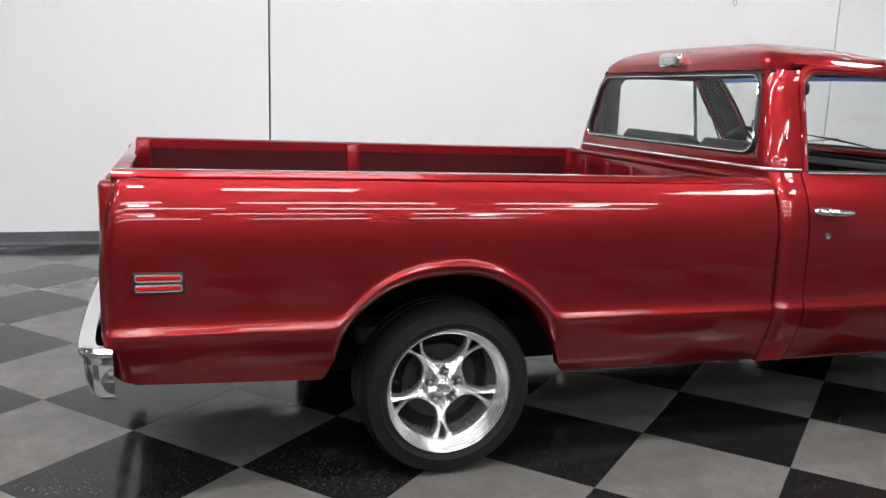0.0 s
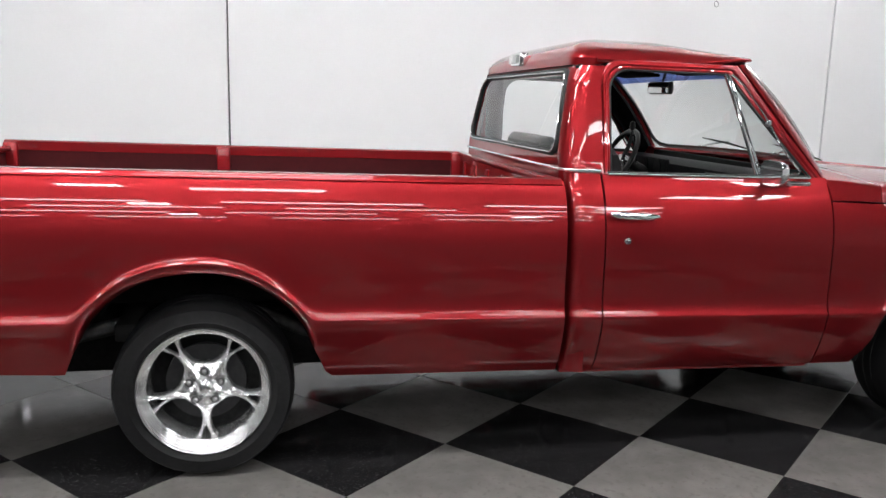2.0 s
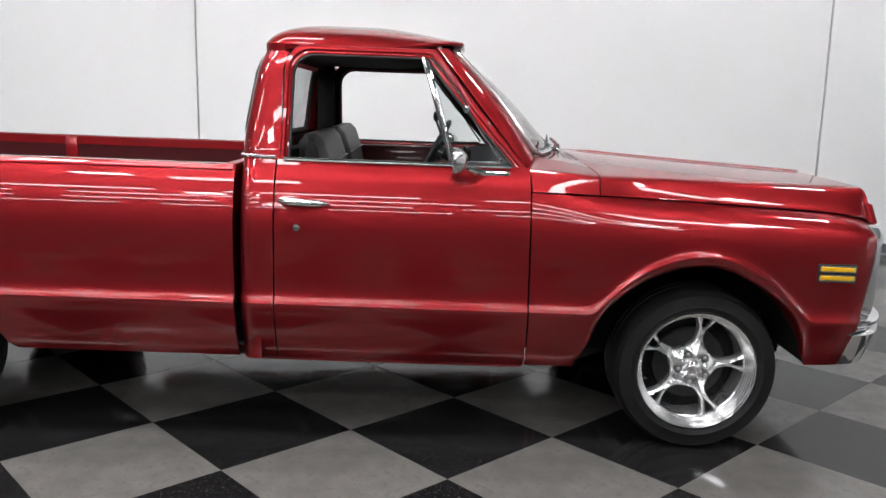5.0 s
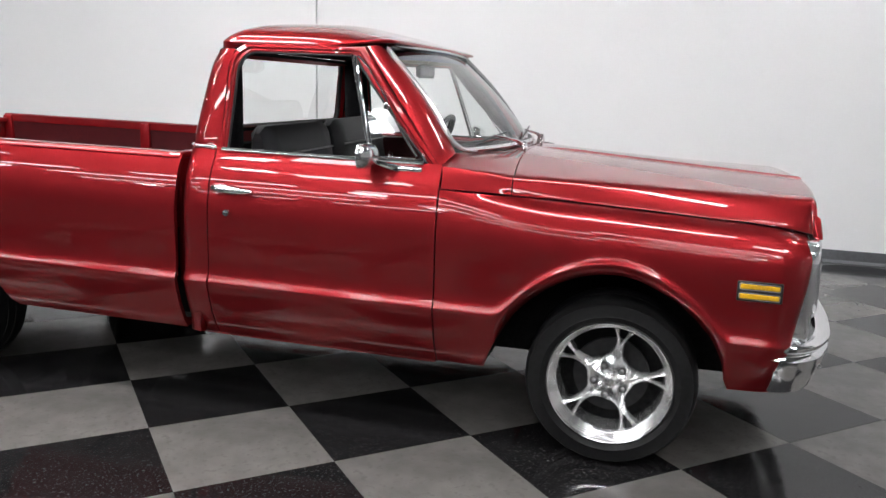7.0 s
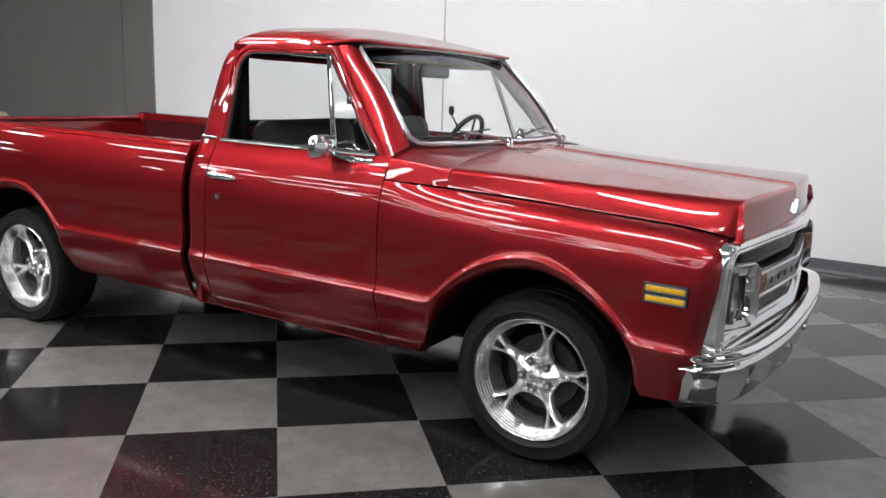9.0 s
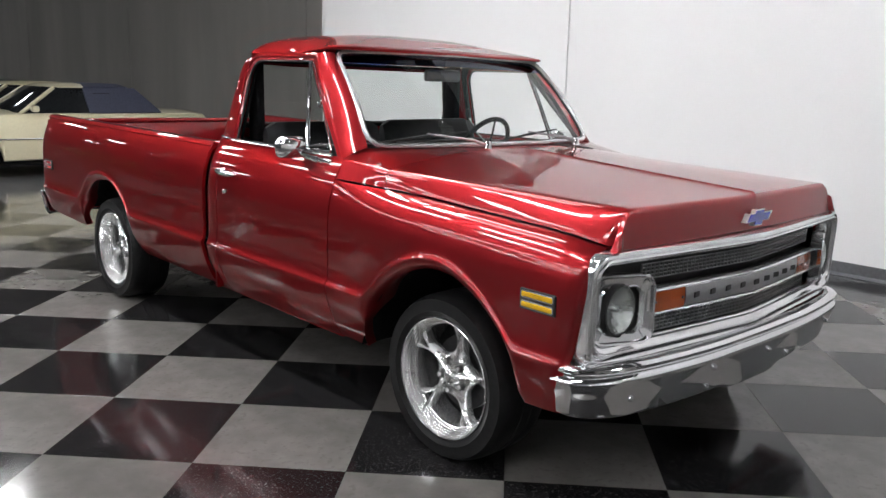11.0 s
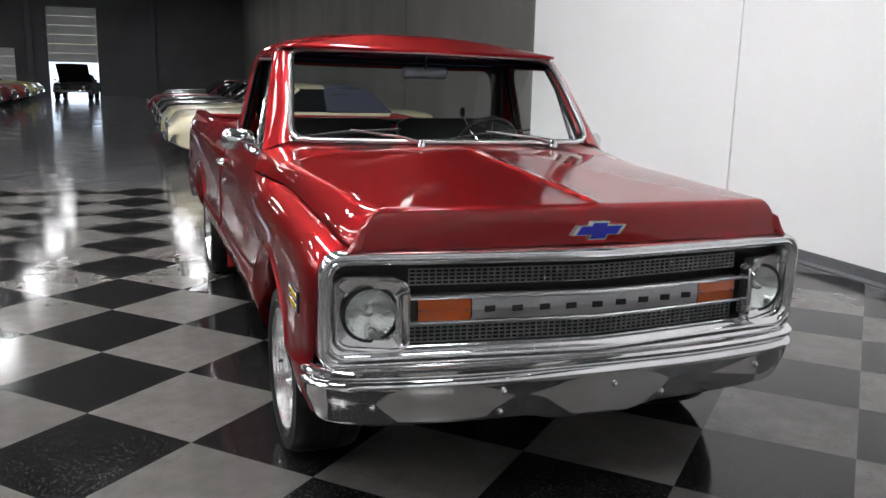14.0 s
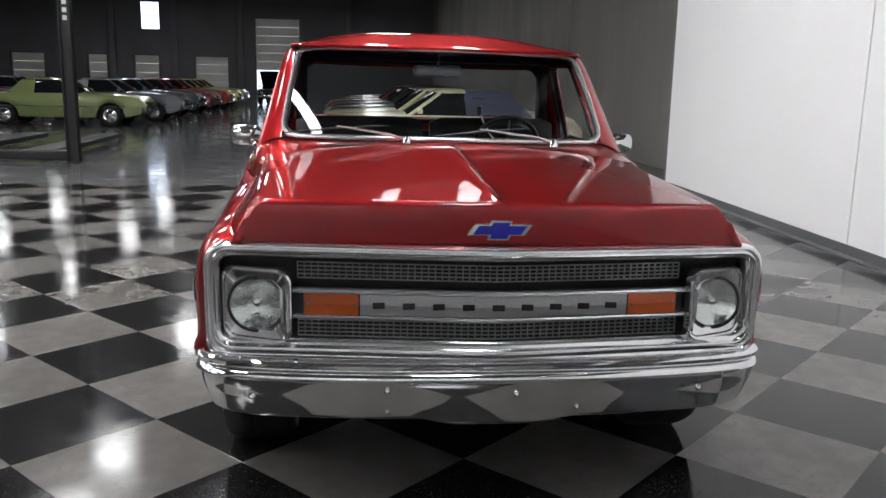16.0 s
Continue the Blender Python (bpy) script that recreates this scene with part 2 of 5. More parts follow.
def curve(x, pts):
    """A smooth line through the points, without overshoot."""
    xs_, ys_ = [p[0] for p in pts], [p[1] for p in pts]
    if x <= xs_[0] or x >= xs_[-1]:
        return ys_[0] if x <= xs_[0] else ys_[-1]
    i = max(k for k in range(len(xs_) - 1) if xs_[k] <= x)

    def slope(k):
        if k in (0, len(xs_) - 1):
            a = min(max(k - 1, 0), len(xs_) - 2)
            return (ys_[a + 1] - ys_[a]) / (xs_[a + 1] - xs_[a])
        d0, d1 = (ys_[k] - ys_[k - 1]) / (xs_[k] - xs_[k - 1]), (ys_[k + 1] - ys_[k]) / (xs_[k + 1] - xs_[k])
        return 0.0 if d0 * d1 <= 0 else (d0 + d1) / 2
    h = xs_[i + 1] - xs_[i]
    t = (x - xs_[i]) / h
    return ((1 + 2 * t) * (1 - t) ** 2 * ys_[i] + t * (1 - t) ** 2 * h * slope(i)
            + t * t * (3 - 2 * t) * ys_[i + 1] + t * t * (t - 1) * h * slope(i + 1))


def ramp(x, pts):
    return float(np.interp(x, [p[0] for p in pts], [p[1] for p in pts]))


def arc(cx, cz, r, a0, a1, n):
    return [(cx + r * math.cos(radians(a0 + (a1 - a0) * k / n)), cz + r * math.sin(radians(a0 + (a1 - a0) * k / n))) for k in range(n + 1)]


def rounded(x0, z0, x1, z1, r, n=5):
    return (arc(x1 - r, z1 - r, r, 0, 90, n) + arc(x0 + r, z1 - r, r, 90, 180, n)
            + arc(x0 + r, z0 + r, r, 180, 270, n) + arc(x1 - r, z0 + r, r, 270, 360, n))


def mirrored(bm):
    """The same form on the other side of the y = 0 plane."""
    out = bm.copy()
    bmesh.ops.scale(out, vec=(1, -1, 1), verts=out.verts)
    bmesh.ops.reverse_faces(out, faces=out.faces)
    return out


# ---- the hall ----
TURN = -0.038                     # the building's axes lean this much from the truck's
ROOM = pose(0, 3.87, 0, 0, 0, math.degrees(TURN))   # u along the white wall, v into it


HALL = pose(0, 3.87, 0)           # the hall's own axes


def room_box(name, u0, u1, v0, v1, z0, z1, material, label="", category="", bevel=0.0):
    ob = obj(name, boxed(((u0 + u1) / 2, (v0 + v1) / 2, (z0 + z1) / 2), (u1 - u0, v1 - v0, z1 - z0), bevel), material, None, "", False)
    ob.matrix_world = HALL
    return tagged(ob, label, category, "", "structure")


H_CEIL = 7.6
FAR, NEAR, SIDE = -48.0, 15.0, -32.0
room_box("floor", FAR - 0.5, NEAR + 0.5, SIDE - 0.5, 2.2, -0.30, -0.004, SLAB, "glossy sealed grey concrete hall floor", "floor")
room_box("ceiling", FAR - 0.5, NEAR + 0.5, SIDE - 0.5, 2.2, H_CEIL, H_CEIL + 0.3, CEILING, "dark painted hall ceiling", "ceiling")
room_box("wall_south", FAR - 0.5, NEAR + 0.5, SIDE - 0.5, SIDE, -0.004, H_CEIL, HALLWALL, "dark grey hall wall", "wall")
# end wall is out of view; its white is added to reflect fill forward
room_box("wall_east", NEAR, NEAR + 0.4, SIDE, 1.3, -0.004, H_CEIL, WALLWHITE, "unseen end wall, made white to brighten the truck's front", "wall")
# concrete wall behind the booth: tilt-up panels with open joints
wn = empty("wall_north", HALL, "bare grey tilt-up concrete wall with vertical joints", "wall", "", "structure")
joints = [FAR, -44.4, -36.9, -29.4, -21.9, -14.4, -6.9, 0.6, 8.1, NEAR]
part("backing", boxed(((FAR + NEAR) / 2, 1.65, H_CEIL / 2), (NEAR - FAR, 0.3, H_CEIL)), BLACK, wn, "", False)
for a, b in zip(joints, joints[1:]):
    part("panel", boxed(((a + b) / 2, 1.35, H_CEIL / 2 - 0.002), (b - a - 0.025, 0.3, H_CEIL), 0.012), CONCRETE, wn, "", False)

# far wall with its dock doors, window and daylight
WD = (-9.96, -7.28)               # v range of the big door
ww = empty("wall_west", HALL, "dark grey end wall of the hall with dock doors", "wall", "", "structure")
doors = [(-24.6, -22.7, 0.0, 2.7), (-20.1, -19.0, 0.0, 2.7), (-17.35, -15.9, 0.0, 2.7), (-13.7, -11.7, 0.0, 2.7)]
holes = sorted(doors + [(WD[0], WD[1], 0.0, 5.1)])
prev = SIDE
for a, b, z0, z1 in holes:
    part("wall_panel", boxed((FAR - 0.2, (prev + a) / 2, H_CEIL / 2), (0.4, a - prev, H_CEIL)), HALLWALL, ww, "", False)
    part("lintel", boxed((FAR - 0.2, (a + b) / 2, (z1 + H_CEIL) / 2), (0.4, b - a, H_CEIL - z1)), HALLWALL, ww, "", False)
    prev = b
part("wall_panel", boxed((FAR - 0.2, (prev + 1.3) / 2, H_CEIL / 2), (0.4, 1.3 - prev, H_CEIL)), HALLWALL, ww, "", False)
for v in (-26.4, -18.6, -14.9, -10.9, -4.2):
    part("pilaster", boxed((FAR + 0.12, v, H_CEIL / 2), (0.24, 0.35, H_CEIL), 0.02), HALLWALL, ww, "", False)


def dock_door(v0, v1, z0, z1, step, label):
    d = empty("dock_door", HALL, label, "garage door", "dock doors", "structure")
    z = z0
    while z < z1 - 0.02:
        top = min(z + step, z1)
        part("panel", boxed((FAR - 0.14, (v0 + v1) / 2, (z + top) / 2), (0.05, v1 - v0 - 0.03, top - z - 0.02), 0.008), DOORWHITE, d, "", False)
        z = top
    bm = bmesh.new()
    for v in (v0 - 0.04, v1 + 0.04):
        box(bm, (FAR + 0.02, v, z1 / 2), (0.06, 0.08, z1), 0.008)
    box(bm, (FAR + 0.02, (v0 + v1) / 2, z1 + 0.04), (0.06, v1 - v0 + 0.16, 0.08), 0.008)
    part("frame", bm, STEEL, d, "", False)
    return d


for a, b, z0, z1 in doors:
    dock_door(a, b, 0.02, z1, 0.55, "closed white sectional dock door in the end wall")
dock_door(WD[0], WD[1], 1.95, 5.1, 0.53, "half-raised white sectional door with daylight below")
b = obj("backdrop", boxed((FAR - 1.2, (WD[0] + WD[1]) / 2 + 0.6, 1.1), (0.05, 5.0, 2.4)), DAYLIGHT, None, "", False)
b.matrix_world = HALL
tagged(b, "bright daylight yard outside the raised door", "daylight", "", "structure")
hw = empty("window_1", HALL, "small bright high window in the end wall", "window", "", "structure")
part("pane", boxed((FAR + 0.03, -16.3, 5.1), (0.03, 1.05, 1.6), 0.01), DAYLIGHT, hw, "", False)
bm = bmesh.new()
for v in (-16.88, -15.72):
    box(bm, (FAR + 0.05, v, 5.1), (0.08, 0.08, 1.76), 0.01)
for z in (4.26, 5.94):
    box(bm, (FAR + 0.05, -16.3, z), (0.08, 1.08, 0.08), 0.01)
part("window_frame", bm, STEEL, hw, "", False)

# white booth wall: two wide panels with a dark open joint between each pair
wb = empty("wall_booth", ROOM, "smooth white painted booth wall with vertical joints", "wall", "", "structure")
WALL_H = 6.2
cuts = [-4.96, -0.20, 5.71, 11.6, NEAR]
part("backing", boxed(((cuts[0] + NEAR) / 2, 0.17, WALL_H / 2), (NEAR - cuts[0] - 0.04, 0.18, WALL_H)), BLACK, wb, "", False)
for a, b in zip(cuts, cuts[1:]):
    part("panel", boxed(((a + b) / 2, 0.04, WALL_H / 2 + 0.004), (b - a - 0.016, 0.08, WALL_H), 0.003), WALLWHITE, wb, "", False)
part("end_stud", boxed((cuts[0] - 0.03, 0.10, WALL_H / 2 + 0.002), (0.055, 0.2, WALL_H), 0.004), CONCRETE, wb, "raw edge of the booth wall", False)
bb = obj("baseboard", boxed(((cuts[0] + NEAR) / 2, -0.008, 0.055), (NEAR - cuts[0], 0.012, 0.108), 0.004), BASEGREY, None, "", False)
bb.matrix_world = ROOM
tagged(bb, "dark grey vinyl base along the white wall", "baseboard", "", "structure")
bt = obj("trim", prism([(-0.045, 0.0), (-0.014, 0.0), (-0.014, 0.022), (-0.030, 0.012)], "x", cuts[0], NEAR), BASEGREY, None, "", False)
bt.matrix_world = ROOM
tagged(bt, "narrow grey cove at the foot of the baseboard", "trim", "", "structure")


# ---- lamps ----
def strip_lamp(u, v, z, length, along=0.0, shine=None, tilt=0.0, width=0.16):
    e = empty("strip_lamp", ROOM @ pose(u, v, z, tilt, 0, along), "white linear strip lamp hung out of view over the booth", "ceiling lamp", "strip lamps")
    part("diffuser", boxed((0, 0, 0), (length, width, 0.02), 0.004), shine or STRIPGLOW, e, "glowing white diffuser", False)
    part("housing", boxed((0, 0, 0.045), (length + 0.04, width + 0.04, 0.06), 0.01), DOORWHITE, e, "", False)
    for s in (-0.4, 0.4):
        part("cable", tube([(s * length, 0, 0.07), (s * length, (H_CEIL - z) * math.sin(radians(tilt)), (H_CEIL - z) * math.cos(radians(tilt)))], 0.004, seg=6), STEEL, e, "", False)
    return e


for row, v in enumerate((-10.6, -12.2, -14.2, -16.8)):
    for k in range(1, 5):
        strip_lamp(-8.0 + 3.1 * k + (0.8 if row % 2 else 0.0), v, 4.3, 2.3, 0.0, ROWGLOW, width=0.24)
for k in range(3):
    strip_lamp(-4.6 + 5.1 * k, -8.6, 4.9, 1.3, 0.0, ROWGLOW, width=0.6)
for k in range(4):
    strip_lamp(-4.0 + 2.5 * k, -6.1, 5.25, 2.0, width=0.3)
for v in (-3.0, -4.1):
    for k in range(2):
        strip_lamp(-2.3 + 2.6 * k, v, 5.25, 2.0, 0.0, ROWGLOW, width=0.25)
# unseen crosswise strips added at the end wall to brighten the truck's front
for k in range(4):
    strip_lamp(14.3, -2.6 - 3.1 * k, 4.7, 2.3, 90, ROWGLOW, width=0.22)
# fill strips added out of view for the white wall; shades screen the truck
for k in range(3, 8):
    e = strip_lamp(-4.4 + 2.3 * k, -1.6, 5.2, 1.7, 0, WASHGLOW, 30.0)
    part("shade", boxed((0, -0.115, -0.13), (1.74, 0.012, 0.32), 0.003), DOORWHITE, e, "white shade added to keep the wall fill off the truck", False)


def high_bay(u, v, z):
    e = empty("high_bay_lamp", HALL @ pose(u, v, z), "square white high-bay lamp under the ceiling", "ceiling lamp", "high-bay lamps")
    part("diffuser", boxed((0, 0, 0), (0.62, 0.62, 0.02), 0.004), BAYGLOW, e, "glowing white diffuser", False)
    part("housing", prism([(-0.36, 0.02), (0.36, 0.02), (0.22, 0.16), (-0.22, 0.16)], "x", -0.36, 0.36), DOORWHITE, e, "", False)
    part("stem", tube([(0, 0, 0.15), (0, 0, H_CEIL - z)], 0.02), STEEL, e, "", False)
    return e


for iu in range(7):
    for v in (-3.4, -9.0, -14.6, -20.4):
        high_bay(-41.6 + 8.0 * iu, v, 6.0)


# small loop of cord on a nail high on the white wall
hk = empty("wall_hook", pose(4.44, 3.693, 2.38), "small loop of white cord hung on a nail", "wall hook")
part("nail", tube([(0, 0.03, 0.02), (0, -0.012, 0.024)], 0.003, seg=6), STEEL, hk)
part("cord", tube([(0.022 * math.sin(a), -0.004 + 0.004 * math.cos(a), -0.006 + 0.028 * math.cos(a)) for a in np.linspace(0, 2 * math.pi, 18, endpoint=False)], 0.0028, True, 6), GREY_PLASTIC, hk)


# ---- the pickup truck: x forward, y to its left, z up, rear axle at the origin ----
truck = empty("pickup_truck", pose(-0.003, -0.073, 0, 0, 0, 0.42), "glossy candy-red long-bed pickup truck with chrome trim and polished wheels", "pickup truck")
RAKE, LEAN = -0.015, 0.010
WB = 3.21


def raked(bm):
    """The body sits a touch nose-down on its wheels and leans a little to its left."""
    for v in bm.verts:
        v.co.z += RAKE * (v.co.x - 1.5) - LEAN * (v.co.y + 0.95)
    return bm


def body(name, bm, material, parent=None, label="", smooth=True):
    return part(name, raked(bm), material, parent or truck, label, smooth)


CREASE = 0.598
REAR_ARCH = [(-0.486, 0.392), (-0.427, 0.514), (-0.370, 0.600), (-0.270, 0.690), (-0.171, 0.736), (-0.072, 0.755), (0.029, 0.758), (0.131, 0.738),
             (0.235, 0.680), (0.319, 0.603), (0.374, 0.522), (0.429, 0.410), (0.445, 0.355)]
FRONT_ARCH = [(2.718, 0.356), (2.755, 0.45), (2.80, 0.535), (2.86, 0.615), (2.93, 0.685), (3.02, 0.747), (3.11, 0.783), (3.19, 0.797), (3.27, 0.793),
              (3.36, 0.762), (3.45, 0.708), (3.53, 0.635), (3.59, 0.56), (3.63, 0.48), (3.645, 0.402)]


def smooth(pts, n=5):
    """A curve through the points, finer and rounder."""
    out = []
    for i in range(len(pts) - 1):
        p = [Vector(pts[max(0, min(len(pts) - 1, i + k))]) for k in (-1, 0, 1, 2)]
        for k in range(n):
            t = k / n
            q = 0.5 * ((2 * p[1]) + (p[2] - p[0]) * t + (2 * p[0] - 5 * p[1] + 4 * p[2] - p[3]) * t * t + (3 * p[1] - p[0] - 3 * p[2] + p[3]) * t ** 3)
            out.append((q.x, q.y))
    return out + [pts[-1]]


REAR_ARCH = [(x, z + 0.012 * min(1.0, max(0.0, (z - 0.40) / 0.2))) for x, z in smooth(REAR_ARCH)]
FRONT_ARCH = smooth(FRONT_ARCH)


def widened(archpts, d):
    out = []
    for i, p in enumerate(archpts):
        a, b = archpts[max(i - 1, 0)], archpts[min(i + 1, len(archpts) - 1)]
        t = Vector((b[0] - a[0], b[1] - a[1])).normalized()
        out.append((p[0] - t.y * d, p[1] + t.x * d))
    return sorted(out)


def feature(x, flare):
    """Height of the body-side crease, which climbs over the wheel arch."""
    z = ramp(x, flare) if flare and flare[0][0] < x < flare[-1][0] else 0.0
    k = 60.0
    return math.log(math.exp(k * CREASE) + math.exp(k * max(z, 0.3))) / k


BELT = [(0.30, 0.985), (0.60, 0.985), (0.80, 0.987), (0.90, 0.984), (0.97, 0.974), (1.03, 0.958), (1.08, 0.937), (1.115, 0.915), (1.155, 0.895)]
BELT_FENDER = [(0.30, 0.985), (0.60, 0.985), (0.80, 0.987), (0.88, 0.985), (0.94, 0.976), (0.98, 0.962), (1.01, 0.942), (1.03, 0.916), (1.05, 0.868)]


def side_width(z, f, table, shift=0.0):
    d, a = f - z, min(1.0, max(0.0, (f - CREASE - 0.004) / 0.06))
    upper = curve(z + shift, table) + (0.020 - 0.006 * a) * math.exp(min(3.0, d / (0.024 - 0.013 * a)))
    lower = curve(f + shift, table) + 0.020 - 0.006 * a - 0.16 * d - (0.80 * d ** 2 + 0.9 * max(0.0, 0.40 - z) ** 1.5 if d > 0 else 0.0)
    if d > 0:
        lower -= a * (0.10 * d + 0.034 * (d / 0.058) ** 3)
    k = 0.0026 + 0.0025 * a
    m = min(upper, lower)
    return m - k * math.log(math.exp(-(upper - m) / k) + math.exp(-(lower - m) / k))


def side_rows(xs, low, top, flare, table, shift=None, ease=None, nlow=10, nup=20):
    """Rows of a body side from its lower edge over the crease to its top edge, on the +y side."""
    cols = []
    for x in xs:
        f, zl, zt = feature(x, flare), low(x), top(x)
        tab = table(x) if callable(table) else table
        f = min(f, zt - 0.02)
        sh = shift(x) if shift else 0.0
        mid = max(0.885, f + 0.012)
        zs = [zl + (f - zl) * (1 - (1 - k / nlow) ** 1.6) for k in range(nlow)] + [f + (mid - f) * (k / 12) ** 1.7 for k in range(12)] + [mid + (zt - mid) * k / nup for k in range(nup + 1)]
        e = ease(x) if ease else (lambda z: 0.0)
        col = [(x, side_width(zl, f, tab, sh) - 0.045 - e(zl), zl + 0.012)]
        col += [(x, side_width(z, f, tab, sh) - e(z), z) for z in zs]
        cols.append(col)
    return [[c[i] for c in cols] for i in range(len(cols[0]))]


def xs_for(x0, x1, archpts=None, n=24):
    xs = set(np.round(np.linspace(x0, x1, n), 4))
    if archpts:
        for a, b in zip(archpts, archpts[1:]):
            xs.add(round(a[0], 4))
        for p in widened(archpts, 0.052)[::3]:
            xs.add(round(p[0], 4))
    xs = {x for x in xs if not any(0 < x - o < 0.003 for o in xs)}
    return sorted(x for x in xs if x0 <= x <= x1)


def both(name, bm, material, parent=None, label="", t=0.0):
    """One part on each side of the truck."""
    obs = []
    for b in (mirrored(bm), bm):
        o = body(name, b, material, parent, label)
        if t:
            thick(o, t)
        obs.append(o)
    return obs


# bed sides
B0, B1, RAIL = -1.212, 1.365, 1.122
rear_flare = widened(REAR_ARCH, 0.043)


def bed_low(x):
    if REAR_ARCH[0][0] < x < REAR_ARCH[-1][0]:
        return ramp(x, REAR_ARCH)
    return 0.355 if x > 0 else ramp(x, [(-1.212, 0.455), (-1.162, 0.425), (-1.062, 0.412), (-0.5, 0.39)])


def bed_ease(x):
    d = max(0.0, -1.152 - x)
    return lambda z: 0.06 * (1 - math.sqrt(max(0.0, 1 - min(d / 0.06, 1.0) ** 2)))


xs = sorted(set(xs_for(B0, B1, REAR_ARCH, 34) + [-1.211, -1.208, -1.202, -1.192, -1.177, -1.162]))
rows = side_rows(xs, bed_low, lambda x: RAIL, rear_flare, BELT, ease=bed_ease)
# the tail leans forward towards the rail
rows = [[(x + (0.045 * max(0.0, (z - 0.80) / 0.32) ** 1.3 + 0.03 * max(0.0, (0.60 - z) / 0.2)) * max(0.0, (-1.012 - x) / 0.2), y, z) for x, y, z in r] for r in rows]
both("bed_side", grid(rows), RED, None, "", 0.02)
rail = []
for x in np.linspace(-1.162, B1 - 0.01, 30):
    rail.append([(x, 0.925, RAIL - 0.012), (x, 0.908, RAIL + 0.004), (x, 0.895, RAIL + 0.008), (x, 0.845, RAIL + 0.008), (x, 0.832, RAIL + 0.002), (x, 0.830, RAIL - 0.045), (x, 0.90, RAIL - 0.045)])
both("bed_rail", grid(rail, closed_u=True), RED)
# bed insides take the red with shade worked into it
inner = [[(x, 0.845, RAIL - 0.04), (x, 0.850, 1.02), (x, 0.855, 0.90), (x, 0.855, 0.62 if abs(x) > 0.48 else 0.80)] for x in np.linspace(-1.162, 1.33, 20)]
both("bed_inner_wall", grid(inner), RED_SHADED, None, "", 0.012)
for x in (-1.132, -0.03, 1.31):
    both("stake_pocket", boxed((x, 0.842, 0.955), (0.075, 0.045, 0.33), 0.012), RED)
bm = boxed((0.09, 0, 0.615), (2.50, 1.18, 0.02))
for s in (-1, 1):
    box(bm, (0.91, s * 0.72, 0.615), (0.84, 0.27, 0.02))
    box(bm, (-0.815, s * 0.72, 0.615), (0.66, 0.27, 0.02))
body("bed_floor", bm, RED_SHADED)
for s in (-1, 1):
    body("wheel_house", prism([(-0.47, 0.64), (-0.44, 0.64), (-0.40, 0.73), (-0.29, 0.80), (-0.12, 0.84), (0.12, 0.84), (0.29, 0.80), (0.40, 0.73), (0.44, 0.64), (0.47, 0.64), (0.43, 0.75), (0.31, 0.83), (0.12, 0.87), (-0.12, 0.87), (-0.31, 0.83), (-0.43, 0.75)], "y", s * 0.60, s * 0.85), RED_SHADED, None, "", False)
bm = boxed((1.338, 0, 0.84), (0.025, 1.80, 0.56), 0.008)
box(bm, (1.338, 0, RAIL - 0.005), (0.05, 1.80, 0.03), 0.01)
for k in range(6):
    box(bm, (1.322, -0.68 + 0.272 * k, 0.84), (0.012, 0.05, 0.48), 0.005)
body("bed_front_panel", bm, RED)
bm = boxed((-1.177, 0, 0.83), (0.045, 1.70, 0.56), 0.012)
box(bm, (-1.157, 0, 1.105), (0.06, 1.70, 0.035), 0.012)
bmesh.ops.translate(bm, vec=(0, 0, -0.022), verts=bm.verts)
body("tailgate", bm, RED)
for s in (-1, 1):
    body("tail_post", boxed((-1.18, s * 0.872, 0.775), (0.05, 0.11, 0.64), 0.018), RED)

# rear bumper
plan = smooth([(-1.175, 0.985), (-1.215, 0.982), (-1.242, 0.965), (-1.26, 0.93), (-1.273, 0.80), (-1.285, 0.4), (-1.285, 0.0)], 4)
plan += [(x, -y) for x, y in reversed(plan[:-1])]
prof = [(-0.03, 0.612), (0.0, 0.617), (0.018, 0.612), (0.026, 0.600), (0.024, 0.585), (0.014, 0.572), (0.012, 0.555), (0.008, 0.50), (-0.008, 0.445), (-0.02, 0.432), (-0.035, 0.428)]
rows = []
for i, (x, y) in enumerate(plan):
    a, b = plan[max(i - 1, 0)], plan[min(i + 1, len(plan) - 1)]
    t = Vector((b[0] - a[0], b[1] - a[1])).normalized()
    n = Vector((t.y, -t.x)) * -1
    if n.dot(Vector((x + 1.0, y * 0.2))) < 0:
        n = -n
    rows.append([(x + n.x * d, y + n.y * d, z - 0.055) for d, z in prof])
thick(body("rear_bumper", grid(rows), CHROME), 0.006)

# cab: lower body, doors, back
D0, D1 = 1.522, 2.520
BELTZ = 1.152


def flat_low(x):
    return ramp(x, [(1.38, 0.362), (1.41, 0.35), (2.52, 0.352)])


def cab_ease(x):
    d = max(0.0, 1.44 - x) / 0.057
    return lambda z: 0.055 * (1 - math.sqrt(max(0.0, 1 - min(d, 1.0) ** 2)))


both("cab_corner_panel", grid(side_rows([1.383, 1.385, 1.39, 1.40, 1.42, 1.44, 1.48, D0 - 0.003], flat_low, lambda x: BELTZ, None, BELT, ease=cab_ease)), RED, None, "", 0.02)
right_door, left_door = both("door", grid(side_rows(xs_for(D0 + 0.003, D1 - 0.003, None, 16), flat_low, lambda x: BELTZ + 0.004, None, BELT)), RED, None, "", 0.03)
both("rocker", boxed((1.95, 0.862, 0.358), (1.13, 0.08, 0.045), 0.012), RED)


def tumble(z):
    """Half width of the glasshouse at a height."""
    return 0.892 - 0.115 * (z - BELTZ) / 0.46 - 0.03 * max(0.0, (z - 1.50) / 0.12) ** 2 * 0.5


